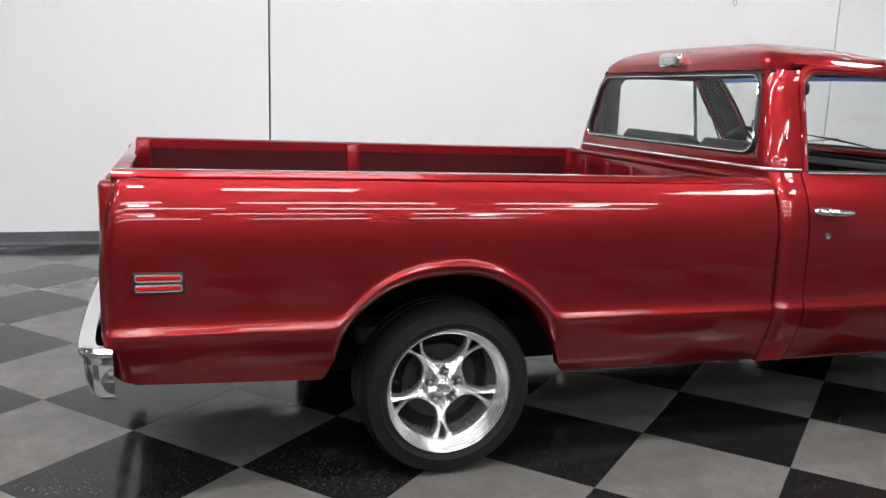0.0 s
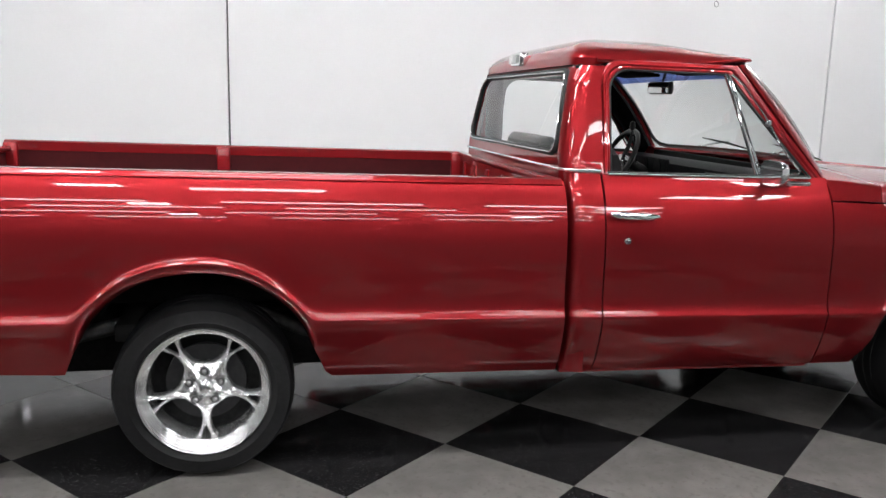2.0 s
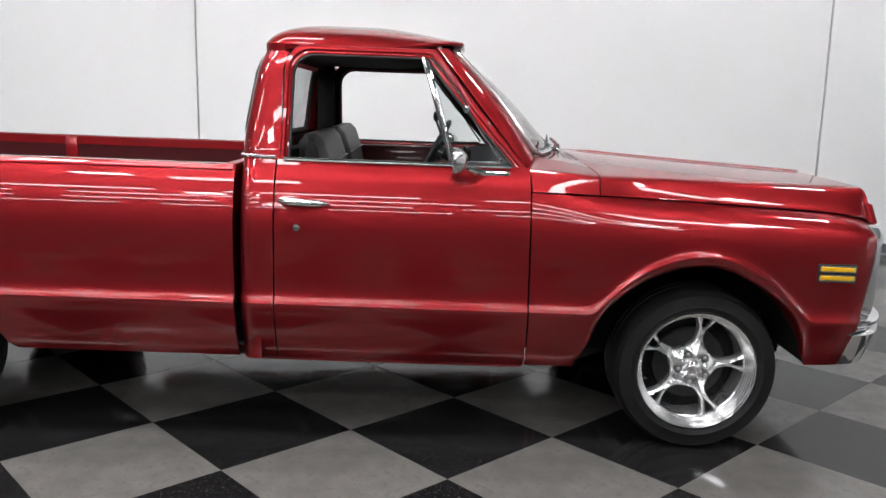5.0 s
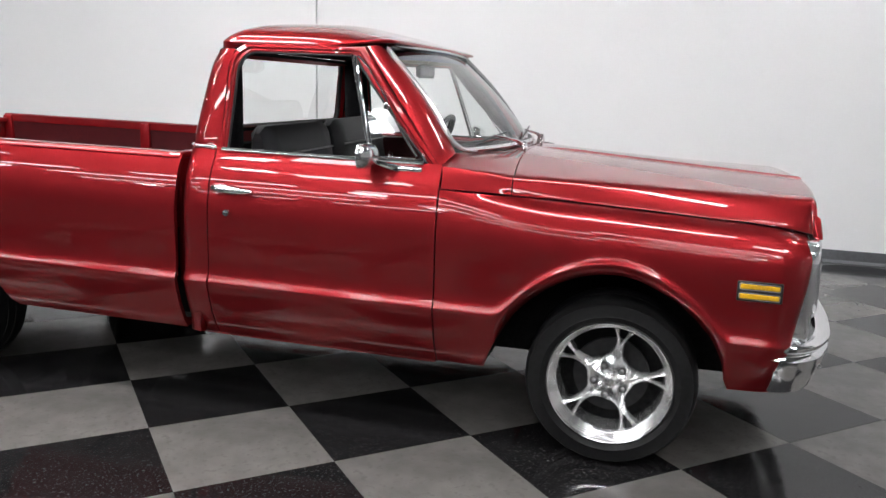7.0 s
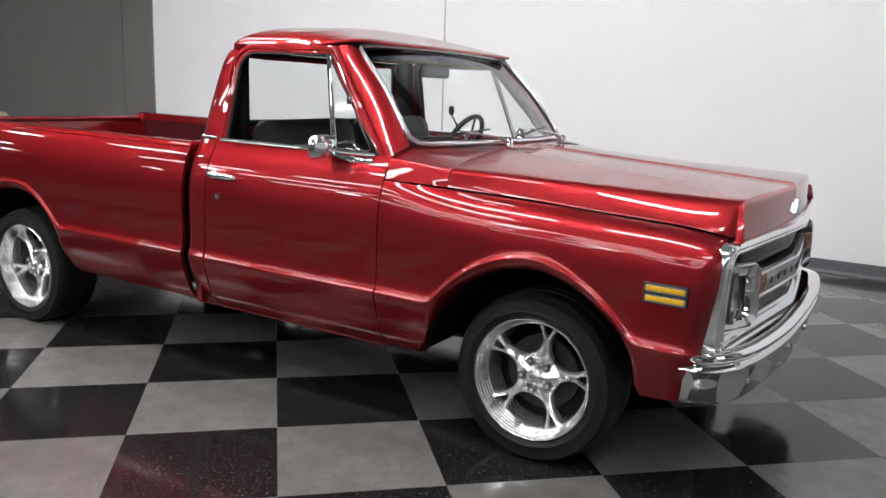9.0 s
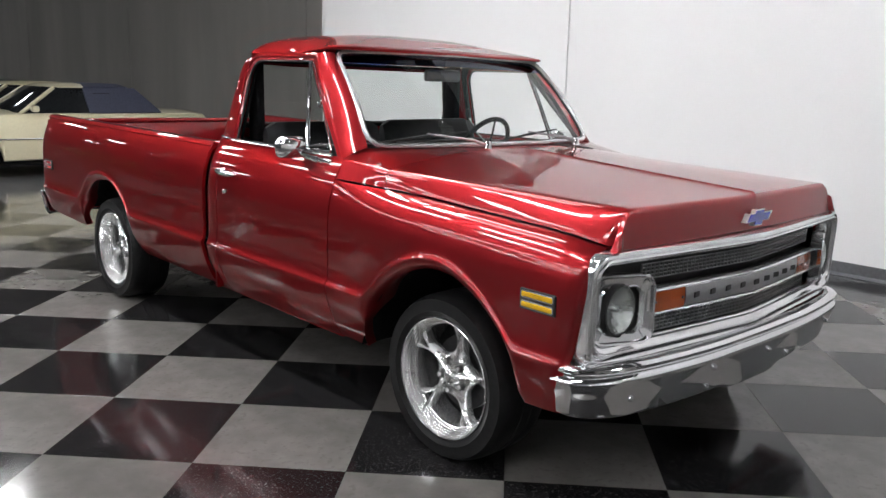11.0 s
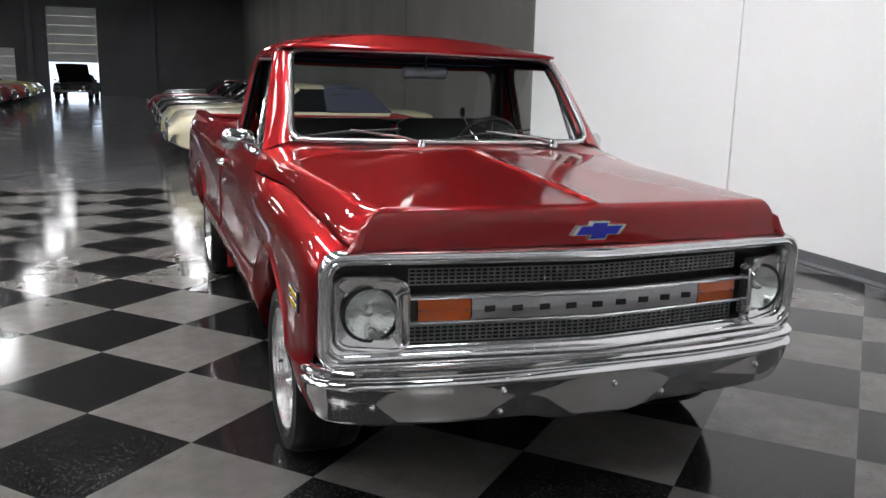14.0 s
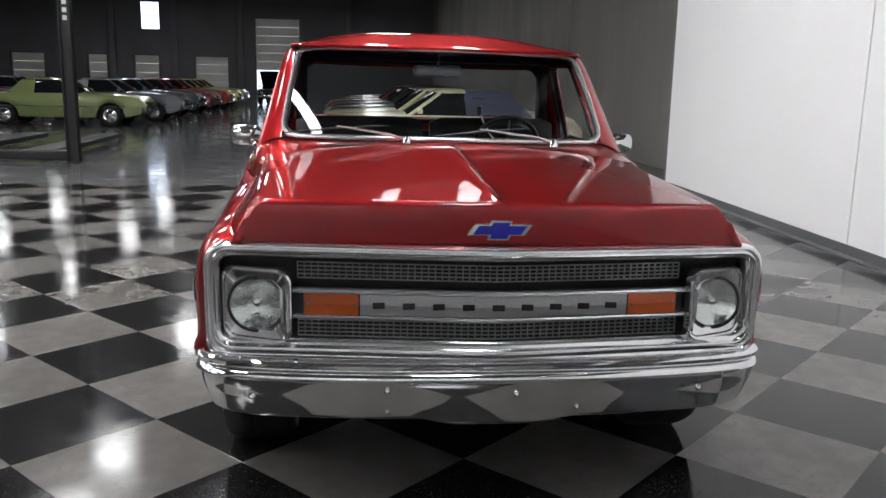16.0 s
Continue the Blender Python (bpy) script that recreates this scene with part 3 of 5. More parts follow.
def back_x(y, z):
    return 1.377 - 0.010 * (1 - (y / 0.8) ** 2) + 0.060 * max(0.0, (z - 1.2) / 0.36) ** 1.2 + 0.020 * max(0.0, (z - 1.48) / 0.1) ** 2


def win_w(z):
    """Half width of the rear window, which narrows upwards."""
    return 0.775 - 0.075 * (z - 1.222) / 0.334


zrows = [0.36, 0.60, 0.85, 1.05, 1.12, BELTZ, 1.20, 1.222, 1.30, 1.40, 1.48, 1.50, 1.52, 1.54, 1.556, 1.575]
WIN = (1.222, 1.556, 0.765)
bm = bmesh.new()
rows = []
for z in zrows:
    w = tumble(max(z, BELTZ)) if z >= BELTZ else ramp(z, BELT) - 0.02
    row = []
    for s in (1, -1):
        side = []
        for a in (0, 20, 40, 60, 80, 90):
            cx, r = 1.462, 0.088
            side.append((cx - r * math.sin(radians(a)) + (back_x(w - r, z) - 1.377), s * (w - r + r * math.cos(radians(a))), z))
        edge = [(1.522 if z < BELTZ else 1.535 + 0.03 * max(0, (z - 1.5) / 0.1), s * w, z)] + side
        ww_ = win_w(max(z, 1.1))
        edge.append((back_x(ww_, z), s * min(ww_, w - 0.091), z))
        row.append(edge)
    mid = [(back_x(y, z), y, z) for y in (0.5, 0.25, 0.0, -0.25, -0.5)]
    rows.append(row[0] + mid + row[1][::-1])
v = [[bm.verts.new(p) for p in r] for r in rows]
for i in range(len(v) - 1):
    for j in range(len(v[0]) - 1):
        ym = (rows[i][j][1] + rows[i][j + 1][1]) / 2
        zm = (zrows[i] + zrows[i + 1]) / 2
        if WIN[0] < zm < WIN[1] and abs(ym) < win_w(zm) - 0.01 and 6 < j < len(v[0]) - 8:
            continue
        if zrows[i + 1] <= BELTZ and j in (0, len(v[0]) - 2):
            continue
        bm.faces.new((v[i][j], v[i][j + 1], v[i + 1][j + 1], v[i + 1][j]))
cab_back = thick(body("cab_back", bm, RED), 0.035)

# rear window with its rubber seal
pts = [(y * win_w(z) / 0.765, z) for y, z in rounded(-0.765, WIN[0], 0.765, WIN[1], 0.07, 6)]
seal = [(back_x(y, z) + 0.001, y, z) for y, z in pts]
rw = body("rear_window", grid([[(back_x(y * k, 1.389 + (z - 1.389) * k) + 0.004, y * k, 1.389 + (z - 1.389) * k) for y, z in pts] for k in (1.0, 0.66, 0.33, 0.01)], closed_u=True), WINDOW)
rw.visible_shadow = False
body("seal", tube(seal, 0.013, True, 8), GASKET, rw, "black rubber window seal")
body("seal", tube([(x - 0.012, y * 0.992, 1.389 + (z - 1.389) * 0.985) for x, y, z in seal], 0.0035, True, 6), CHROME, rw, "thin chrome bead")
lin = [(max(-0.74, min(0.74, y * 1.10)), 1.389 + (z - 1.389) * 1.08) for y, z in pts]
body("window_lining", grid([[(back_x(y, z) + 0.046, y, z) for y, z in ring_] for ring_ in (pts, lin, [(max(-0.76, min(0.76, y * 1.3)), 1.389 + (z - 1.389) * 1.10) for y, z in pts])], closed_u=True), HEADLINER, cab_back, "dark lining round the rear window")
for s in (1, -1):
    path = [(1.52, s * 0.898, BELTZ + 0.012), (1.47, s * 0.896, BELTZ + 0.012)] + [(1.462 - 0.092 * math.sin(radians(a)), s * (0.803 + 0.092 * math.cos(radians(a))), BELTZ + 0.012) for a in (15, 35, 55, 75, 90)] + [(back_x(y, 1.165) - 0.004, s * y, BELTZ + 0.012) for y in (0.6, 0.4, 0.2, 0.0)]
    body("belt_trim", tube(path, 0.0065, False, 6), CHROME_LIT)

# roof: crowned cap that grows out of the cab back, with a small visor in front
def ease01(t):
    t = max(0.0, min(1.0, t))
    return t * t * (3 - 2 * t)


RX0, RX1, RY, RR, RF, RC = 1.446, 2.240, 0.752, 0.088, 0.07, 1.85


def roof_outline():
    pts = []
    for s in (1, -1):
        half = [(RX1 - RF + RF * math.cos(radians(a)), RY - 0.012 - RF + RF * math.sin(radians(a))) for a in np.linspace(0, 90, 8)]
        half += [(x, RY - 0.012 + 0.012 * ease01((2.2 - x) / 0.5)) for x in np.linspace(RX1 - RF - 0.05, RX0 + RR + 0.05, 10)]
        half += [(RX0 + RR - RR * math.sin(radians(a)), RY - RR + RR * math.cos(radians(a))) for a in np.linspace(0, 90, 9)]
        half = [(RX1, y) for y in np.linspace(0, RY - RF - 0.06, 8)][:] + half + [(RX0, y) for y in np.linspace(RY - RR - 0.06, 0, 8)]
        half = [(x + (0.022 * (1 - (y / RY) ** 2) if x > 2.0 else -0.010 * (1 - (y / RY) ** 2)), y) for x, y in half]
        pts += half[:-1] if s > 0 else [(x, -y) for x, y in half[::-1]][:-1]
    return pts


def drip_z(x):
    return 1.607 + 0.030 * ease01((x - 1.90) / 0.36)


ol = roof_outline()
rows = []
for k in range(17):
    u = k / 16
    s, dz = 1 - 0.30 * u - 0.68 * u ** 2.2, 0.116 * (1 - (1 - u) ** 2.0)
    row = []
    for x, y in ol:
        X, Y = RC + (x - RC) * s, y * s
        h = 1 - 0.74 * ease01((X - 1.88) / 0.40)
        row.append((X, Y, drip_z(X) + dz * h))
    rows.append(row)
rows.insert(0, [(x, y, drip_z(x) - 0.030 + 0.016 * ease01((x - 1.5) / 0.1)) for x, y in ol])
roof = thick(body("roof", grid(rows, closed_u=True), RED), 0.012)
drip = [(x, y * 1.006, drip_z(x) - 0.006) for x, y in ol if x > 1.52]
drip.sort(key=lambda p: math.atan2(p[1], p[0] - 1.53))
body("drip_rail", tube(drip, 0.0085, False, 6, flat=0.8), RED, roof)
body("headliner", grid([[(RC + (x - RC) * s, y * s, drip_z(x) - 0.028 + 0.03 * (1 - s)) for x, y in ol] for s in (0.978, 0.6, 0.02)], closed_u=True), HEADLINER, None, "dark cloth headliner")

# brake lamp above the rear window
bl = body("brake_lamp", boxed((1.428, 0.0, 1.629), (0.05, 0.17, 0.066), 0.014), CHROME)
body("lens", boxed((1.400, 0.0, 1.628), (0.012, 0.135, 0.042), 0.004), LAMPWHITE, bl, "clear ribbed lens")
body("lamp_base", boxed((1.462, 0.0, 1.621), (0.06, 0.15, 0.05), 0.01), RED, bl)

# door window frames
def frame_loop(ins, n=7):
    """Outline of the door's upper frame, drawn in by ins, as (x, z)."""
    z1, xr, xf = 1.604 - ins, 1.538 + ins * 0.85, 2.145 - ins * 1.2
    foot = 2.505 - ins * 1.25
    loop = [(xr - 0.004, BELTZ), (xr, 1.30)]
    loop += [(xr + 0.004 + 0.085 - 0.085 * math.cos(radians(a)), z1 - 0.085 + 0.085 * math.sin(radians(a))) for a in np.linspace(0, 90, n)]
    loop += [(1.80, z1), (2.0, z1), (xf, z1), (xf + (foot - xf) * 0.25, z1 + (BELTZ - z1) * 0.27), (xf + (foot - xf) * 0.6, z1 + (BELTZ - z1) * 0.62), (foot, BELTZ)]
    return loop


outer, inner_l = frame_loop(0.0), frame_loop(0.036)
mid_l = frame_loop(0.017)
rows = [[(x, tumble(z) + d, z) for x, z in lp] for lp, d in ((outer, -0.004), (frame_loop(0.004), 0.004), (mid_l, 0.004), (frame_loop(0.024), -0.004), (frame_loop(0.030), -0.002), (inner_l, -0.006))]
for d, o in zip((right_door, left_door), (mirrored(grid(rows)), grid(rows))):
    thick(body("window_frame", o, RED, d), 0.035)
for d, s in ((right_door, -1), (left_door, 1)):
    lp = frame_loop(0.040)
    lining = [[(x, s * (tumble(z) - dd), z) for x, z in loop] for loop, dd in ((frame_loop(0.033), 0.030), (frame_loop(0.034), 0.048), (frame_loop(0.005), 0.052))]
    body("frame_lining", grid(lining), HEADLINER, d, "dark inner window lining")
    body("window_seal", tube([(x, s * (tumble(z) - 0.012), z) for x, z in lp], 0.006, False, 6), GASKET, d, "black weatherstrip")
    body("sill_trim", tube([(1.55, s * 0.898, BELTZ + 0.008), (2.0, s * 0.9, BELTZ + 0.008), (2.44, s * 0.898, BELTZ + 0.008)], 0.005, False, 6), GASKET, d, "thin black sill strip")
    body("sill_bead", tube([(1.55, s * 0.904, BELTZ + 0.002), (2.0, s * 0.906, BELTZ + 0.002), (2.44, s * 0.904, BELTZ + 0.002)], 0.0035, False, 6), CHROME_LIT, d, "thin bright bead below the window")
    post = [(2.208, s * (tumble(BELTZ) - 0.010), BELTZ), (2.15, s * (tumble(1.36) - 0.010), 1.36), (2.088, s * (tumble(1.565) - 0.012), 1.568)]
    vw = body("vent_window", grid([[(2.212, s * (tumble(1.16) - 0.012), 1.165), (2.40, s * (tumble(1.16) - 0.012), 1.165)], [(2.155, s * (tumble(1.36) - 0.012), 1.36), (2.26, s * (tumble(1.36) - 0.012), 1.36)], [(2.098, s * (tumble(1.55) - 0.014), 1.55), (2.115, s * (tumble(1.55) - 0.014), 1.55)]]), WINDOW, d, "clear triangular vent glass")
    vw.visible_shadow = False
    body("vent_frame", tube(post, 0.0075, False, 8), CHROME, vw, "chrome divider post")
    tri = [(2.222, 1.168), (2.395, 1.168), (2.405, 1.178), (2.33, 1.275), (2.25, 1.405), (2.17, 1.52), (2.115, 1.565), (2.104, 1.56)]
    body("vent_frame", tube([(x, s * (tumble(z) - 0.006), z) for x, z in tri], 0.0055, True, 6), CHROME, vw, "chrome vent surround")
    body("latch", boxed((2.262, s * (tumble(1.37) + 0.004), 1.372), (0.02, 0.02, 0.03), 0.005), CHROME, vw)
    # handle, lock, inner skin
    hb = bmesh.new()
    hx = [(1.545, 0.012), (1.56, 0.03), (1.60, 0.044), (1.66, 0.047), (1.70, 0.040), (1.735, 0.026)]
    tube([(x, s * (0.967 + dy), 1.003 - 0.006 * (x - 1.545) / 0.19) for x, dy in hx], [0.010, 0.015, 0.016, 0.015, 0.013, 0.006], False, 10, hb)
    box(hb, (1.585, s * 0.982, 1.003), (0.075, 0.03, 0.034), 0.012)
    body("door_handle", hb, CHROME, d, "chrome push-button door handle")
    lb = lathe([(0.0, 0.0), (0.013, 0.002), (0.015, -0.004), (0.015, -0.02)], 20, axis="y")
    bmesh.ops.scale(lb, vec=(1, s, 1), verts=lb.verts)
    bmesh.ops.translate(lb, vec=(1.612, s * 0.992, 0.900), verts=lb.verts)
    body("door_lock", lb, CHROME, d, "round chrome key lock")
    body("inner_panel", boxed((2.0, s * 0.84, 0.80), (0.93, 0.05, 0.68), 0.02), RED_SHADED, d, "inner door skin, its red darkened for cabin shade")
    # mirror
    mb = bmesh.new()
    tube([(2.335, s * 0.905, 1.128), (2.30, s * 0.93, 1.138), (2.255, s * 0.945, 1.152), (2.225, s * 0.955, 1.165)], [0.016, 0.013, 0.010, 0.009], False, 8, mb)
    box(mb, (2.365, s * 0.90, 1.130), (0.15, 0.03, 0.024), 0.010)
    mo = body("side_mirror", mb, CHROME, d, "round-cornered chrome side mirror")
    rows_m = []
    for dx, k in ((-0.024, 0.94), (-0.024, 1.0), (-0.010, 1.0), (0.012, 0.86), (0.026, 0.60), (0.034, 0.30), (0.036, 0.02)):
        rows_m.append([(2.235 + dx, s * (0.975 + y * k), 1.176 + z * k) for y, z in rounded(-0.078, -0.050, 0.078, 0.050, 0.038, 5)])
    body("mirror_head", grid(rows_m, closed_u=True), CHROME, mo)
    g = body("mirror_glass", grid([[(2.2095, s * (0.975 + y * k), 1.176 + z * k) for y, z in rounded(-0.072, -0.044, 0.072, 0.044, 0.033, 5)] for k in (1.0, 0.02)], closed_u=True), CHROME, mo)

# ---- front of the truck ----
F0, F1 = 2.523, 3.905
front_flare = widened(FRONT_ARCH, 0.047)


def fender_low(x):
    if FRONT_ARCH[0][0] < x < FRONT_ARCH[-1][0]:
        return ramp(x, FRONT_ARCH)
    return 0.354 if x < 3.0 else ramp(x, [(3.60, 0.40), (3.9, 0.41)])


FTOP = [(2.52, 1.062), (2.79, 1.052), (3.5, 1.024), (3.84, 1.004), (3.93, 0.984)]


def fender_top(x):
    return curve(x, FTOP)


def fender_roll(x):
    return ease01((x - F0) / 0.50)


def fender_ease(x):
    d = max(0.0, x - 3.76) / (F1 - 3.76)
    return lambda z: 0.042 * (1 - math.sqrt(max(0.0, 1 - min(d, 1.0) ** 2.4)))


xs = sorted(set(xs_for(F0, F1, FRONT_ARCH, 26) + [3.80, 3.84, 3.87, 3.885, 3.897]))
def fender_table(x):
    """The shoulder is the door's at the door, and rolls in to the hood seam further on."""
    k = fender_roll(x)
    zs = [0.30, 0.60, 0.80, 0.88, 0.94, 0.98, 1.01, 1.03, 1.05]
    return [(z, curve(z + fender_top(x) - 1.05, BELT) * (1 - k) + curve(z, BELT_FENDER) * k) for z in zs]


rows = side_rows(xs, fender_low, fender_top, front_flare, fender_table, shift=lambda x: 1.05 - fender_top(x), ease=fender_ease)
rows = [[(x + (0.17 * (z - 0.93) if z < 0.93 else -0.9 * (z - 0.93) ** 1.5 * 2) * max(0.0, (x - 3.62) / 0.295), y, z) for x, y, z in r] for r in rows]
rows.append([(x, y - 0.05, z - 0.014) for x, y, z in rows[-1]])
both("front_fender", grid(rows), RED, None, "", 0.018)

# side marker lamps: two slots in a bright bezel
def marker(x0, x1, z0, z1, w, material, label):
    """Two lens bars with bright rims on a black base, for each side; parents in order right, left."""
    out = []
    for s in (-1, 1):
        base = body("side_marker", boxed(((x0 + x1) / 2, s * w, (z0 + z1) / 2), (x1 - x0 + 0.016, 0.018, z1 - z0 + 0.016), 0.006), BLACK, None, label)
        h = (z1 - z0 - 0.012) / 2
        for k in range(2):
            zc = z0 + h / 2 + k * (h + 0.012)
            rim = [(x, s * (w + 0.010), z) for x, z in rounded(x0, zc - h / 2, x1, zc + h / 2, 0.008, 3)]
            body("rim", tube(rim, 0.0022 if material is REDLENS else 0.0014, True, 6), CHROME_LIT, base)
            body("lens", boxed(((x0 + x1) / 2, s * (w + 0.008), zc), (x1 - x0 - 0.006, 0.01, h - 0.006), 0.003), material, base)
        out.append(base)
    return out


marker(3.655, 3.795, 0.763, 0.822, 0.982, YELLOW, "yellow two-bar side marker lamp")
marker(-1.100, -0.956, 0.745, 0.799, 0.988, REDLENS, "red two-bar side marker lamp")

# hood: flat top with a centre fold, bevelled sides, upright nose
H0 = 2.800


def hood_edge(t):
    x = H0 + 1.11 * t
    return (0.864 + 0.078 * (1 - fender_roll(x)) - fender_ease(x)(0.9), curve(H0 + t * 1.12, FTOP) + 0.006)


def hood_crease(t):
    return (0.844 + 0.078 * (1 - fender_roll(H0 + 1.11 * t)) - 0.080 * t ** 1.1, 1.128 - 0.014 * t)


def nose_x(y):
    return 3.962 - 0.054 * (abs(y) / 0.77) ** 1.8


def hood_top(y, t):
    wc, zc = hood_crease(t)
    zm = 1.193 - 0.073 * t ** 0.9
    k = min(abs(y) / wc, 1.0)
    return zc + (zm - zc) * (1 - k ** 2.5) + 0.010 * math.exp(-abs(y) / 0.016) * (1 if t > 0.12 else t / 0.12)


fr = [0.0, 0.012, 0.03, 0.08, 0.2, 0.35, 0.5, 0.65, 0.8, 0.9, 0.96, 1.0]
cols = [-f for f in reversed(fr[1:])] + fr


def hood_back(y):
    return -0.055 * (1 - min(1.0, (abs(y) / 0.845) ** 2))


def hood_section(t, start=H0):
    wc, zc = hood_crease(t)
    we, ze = hood_edge(t)
    top = []
    for f in cols:
        y = f * wc
        x0 = start + hood_back(y)
        top.append((x0 + t * (nose_x(y) - 0.012 - x0), y, hood_top(y, t)))
    x0 = start
    xe = x0 + t * (nose_x(0.80) - x0)
    side = [(xe, we, ze), (xe, we - 0.004, ze + 0.014)]
    a, m, b = Vector(side[1]).lerp(Vector(top[-1]), 0.70), Vector(top[-1]), Vector(top[-2])
    top = top[1:-1]
    for k in (0.0, 0.2, 0.4, 0.6, 0.8, 1.0):
        p = a * (1 - k) ** 2 + m * 2 * k * (1 - k) + b * k * k
        side.append(tuple(p))
    return [(x, -y, z) for x, y, z in side] + top[1:-1] + side[::-1]


rows = [hood_section(t) for t in list(np.linspace(0, 0.96, 22)) + [0.98, 0.99, 0.996, 1.0]]
base = rows[-1]
wc, zc = hood_crease(1.0)
for k, dx in ((0.02, 0.006), (0.05, 0.0105), (0.09, 0.0135), (0.14, 0.0155), (0.35, 0.017), (0.7, 0.018), (0.95, 0.018), (1.0, 0.010)):
    row = []
    for x, y, z in base:
        spread_y = y * (1 + k * (0.842 / 0.764 - 1)) if abs(y) <= wc else math.copysign(abs(y) + (0.842 - abs(y)) * k, y)
        zb = 0.974 + 0.006 * (1 - abs(y) / 0.85)
        row.append((x + dx, spread_y, z + (zb - z) * k))
    rows.append(row)
hood = thick(body("hood", grid(rows), RED), 0.014)

# emblem on the nose: a plain cross-shaped badge
def badge(k, a, b):
    pts = [(-0.105, -0.004), (-0.080, 0.030), (-0.034, 0.030), (-0.027, 0.043), (0.040, 0.043), (0.034, 0.030), (0.105, 0.030), (0.080, -0.004), (0.034, -0.004), (0.027, -0.020), (-0.040, -0.020), (-0.034, -0.004)]
    return prism([(y * k, 1.022 + 0.011 + (z - 0.011) * k) for y, z in pts], "x", a, b)


body("emblem", badge(1.0, 3.966, 3.986), CHROME_LIT, hood, "bright-rimmed blue badge", False)
body("emblem_fill", badge(0.84, 3.984, 3.9885), BLUE, hood, "blue enamel centre of the badge", False)

# cowl between hood and windscreen
def ws_bottom(y):
    k = (y / 0.79) ** 2
    return Vector((2.690 - 0.150 * k, y * 0.99, 1.203 - 0.006 * k))


def ws_top(y):
    """y as at the lower edge; the screen narrows upwards."""
    k = (y / 0.79) ** 2
    return Vector((2.252 - 0.056 * k, y * 0.712 / 0.79, 1.620 - 0.012 * k))


front = hood_section(0.0, H0 - 0.004)
back = []
for i, (x, y, z) in enumerate(front):
    if abs(y) < 0.80:
        p = ws_bottom(y / 0.99)
        back.append((p.x - 0.02, y, p.z - 0.004))
    elif i in (0, len(front) - 1):
        back.append((2.526, math.copysign(0.942, y), 1.066))
    elif i in (1, len(front) - 2):
        back.append((2.525, math.copysign(0.930, y), 1.090))
    elif i in (2, len(front) - 3):
        back.append((2.522, math.copysign(0.914, y), 1.118))
    else:
        back.append((2.515, math.copysign(0.896, y), 1.150) if abs(y) > 0.83 else (2.522, math.copysign(0.866, y), 1.176))
mids = [[tuple(Vector(a).lerp(Vector(b), k) + Vector((0, 0, 0.002 * math.sin(math.pi * k)))) for a, b in zip(front, back)] for k in np.linspace(0, 1, 9)]


def louvre_point(y, f):
    """A point on the cowl, from the windscreen (0) to the hood (1)."""
    p = ws_bottom(y / 0.99) - Vector((0.02, 0, 0.004))
    return p.lerp(Vector((H0 + hood_back(y), y, hood_top(y, 0.0))), f)


cowl = thick(body("cowl", grid(mids), RED), 0.012)
for s in (-1, 1):
    bm = bmesh.new()
    for k in range(6):
        slot = [louvre_point(s * y, (k + 0.9) / 6.6) for y in np.linspace(0.33 + 0.010 * abs(k - 2), 0.60 - 0.010 * abs(k - 2), 7)]
        grid([[(x + dx, y, z + dz) for x, y, z in slot] for dx, dz in ((-0.004, -0.006), (-0.004, 0.002), (0.004, 0.002), (0.004, -0.006))], bm)
    body("cowl_vent", bm, BLACK, cowl, "black cowl louvre slots", False)
    body("washer_plug", lathe([(0.0, 1.142), (0.011, 1.141), (0.014, 1.136)], 16, axis="z", at=(2.575, s * 0.822, 0.024)), BLACK, cowl)

# windscreen
ys = [0.79 * k for k in (-1, -0.97, -0.9, -0.75, -0.5, -0.25, 0, 0.25, 0.5, 0.75, 0.9, 0.97, 1)]


def screen_rows(k0, k1, n):
    return [[tuple(ws_bottom(y).lerp(ws_top(y), k0 + (k1 - k0) * i / n) + Vector((0.016, 0, 0.014)) * math.sin(math.pi * (k0 + (k1 - k0) * i / n))) for y in ys] for i in range(n + 1)]


ws = body("windscreen", grid(screen_rows(0.0, 0.86, 8)), WINDOW, None, "clear curved windscreen with a blue tint band")
ws.visible_shadow = False
tb = body("tint_band", grid(screen_rows(0.86, 1.0, 2)), TINTBAND, ws, "blue tint band along the top")
tb.visible_shadow = False


def screen_edge():
    pts = [(y, 0.0) for y in np.linspace(-0.70, 0.70, 15)] + [(0.755, 0.02), (0.782, 0.07)] + [(0.79, k) for k in np.linspace(0.15, 0.85, 8)] + [(0.785, 0.95), (0.76, 0.99)]
    pts += [(y, 1.0) for y in np.linspace(0.70, -0.70, 15)] + [(-0.76, 0.99), (-0.785, 0.95)] + [(-0.79, k) for k in np.linspace(0.85, 0.15, 8)] + [(-0.782, 0.07), (-0.755, 0.02)]
    return [tuple(ws_bottom(y).lerp(ws_top(y), k) + Vector((0.016, 0, 0.014)) * math.sin(math.pi * k) + Vector((0.006, 0, 0.006))) for y, k in pts]


body("screen_trim", tube(screen_edge(), 0.011, True, 8), CHROME_LIT, ws, "bright chrome windscreen trim")
body("screen_seal", tube([(x - 0.008, y * 0.982, 1.41 + (z - 1.41) * 0.962) for x, y, z in screen_edge()], 0.007, True, 6), GASKET, ws, "black rubber screen seal")

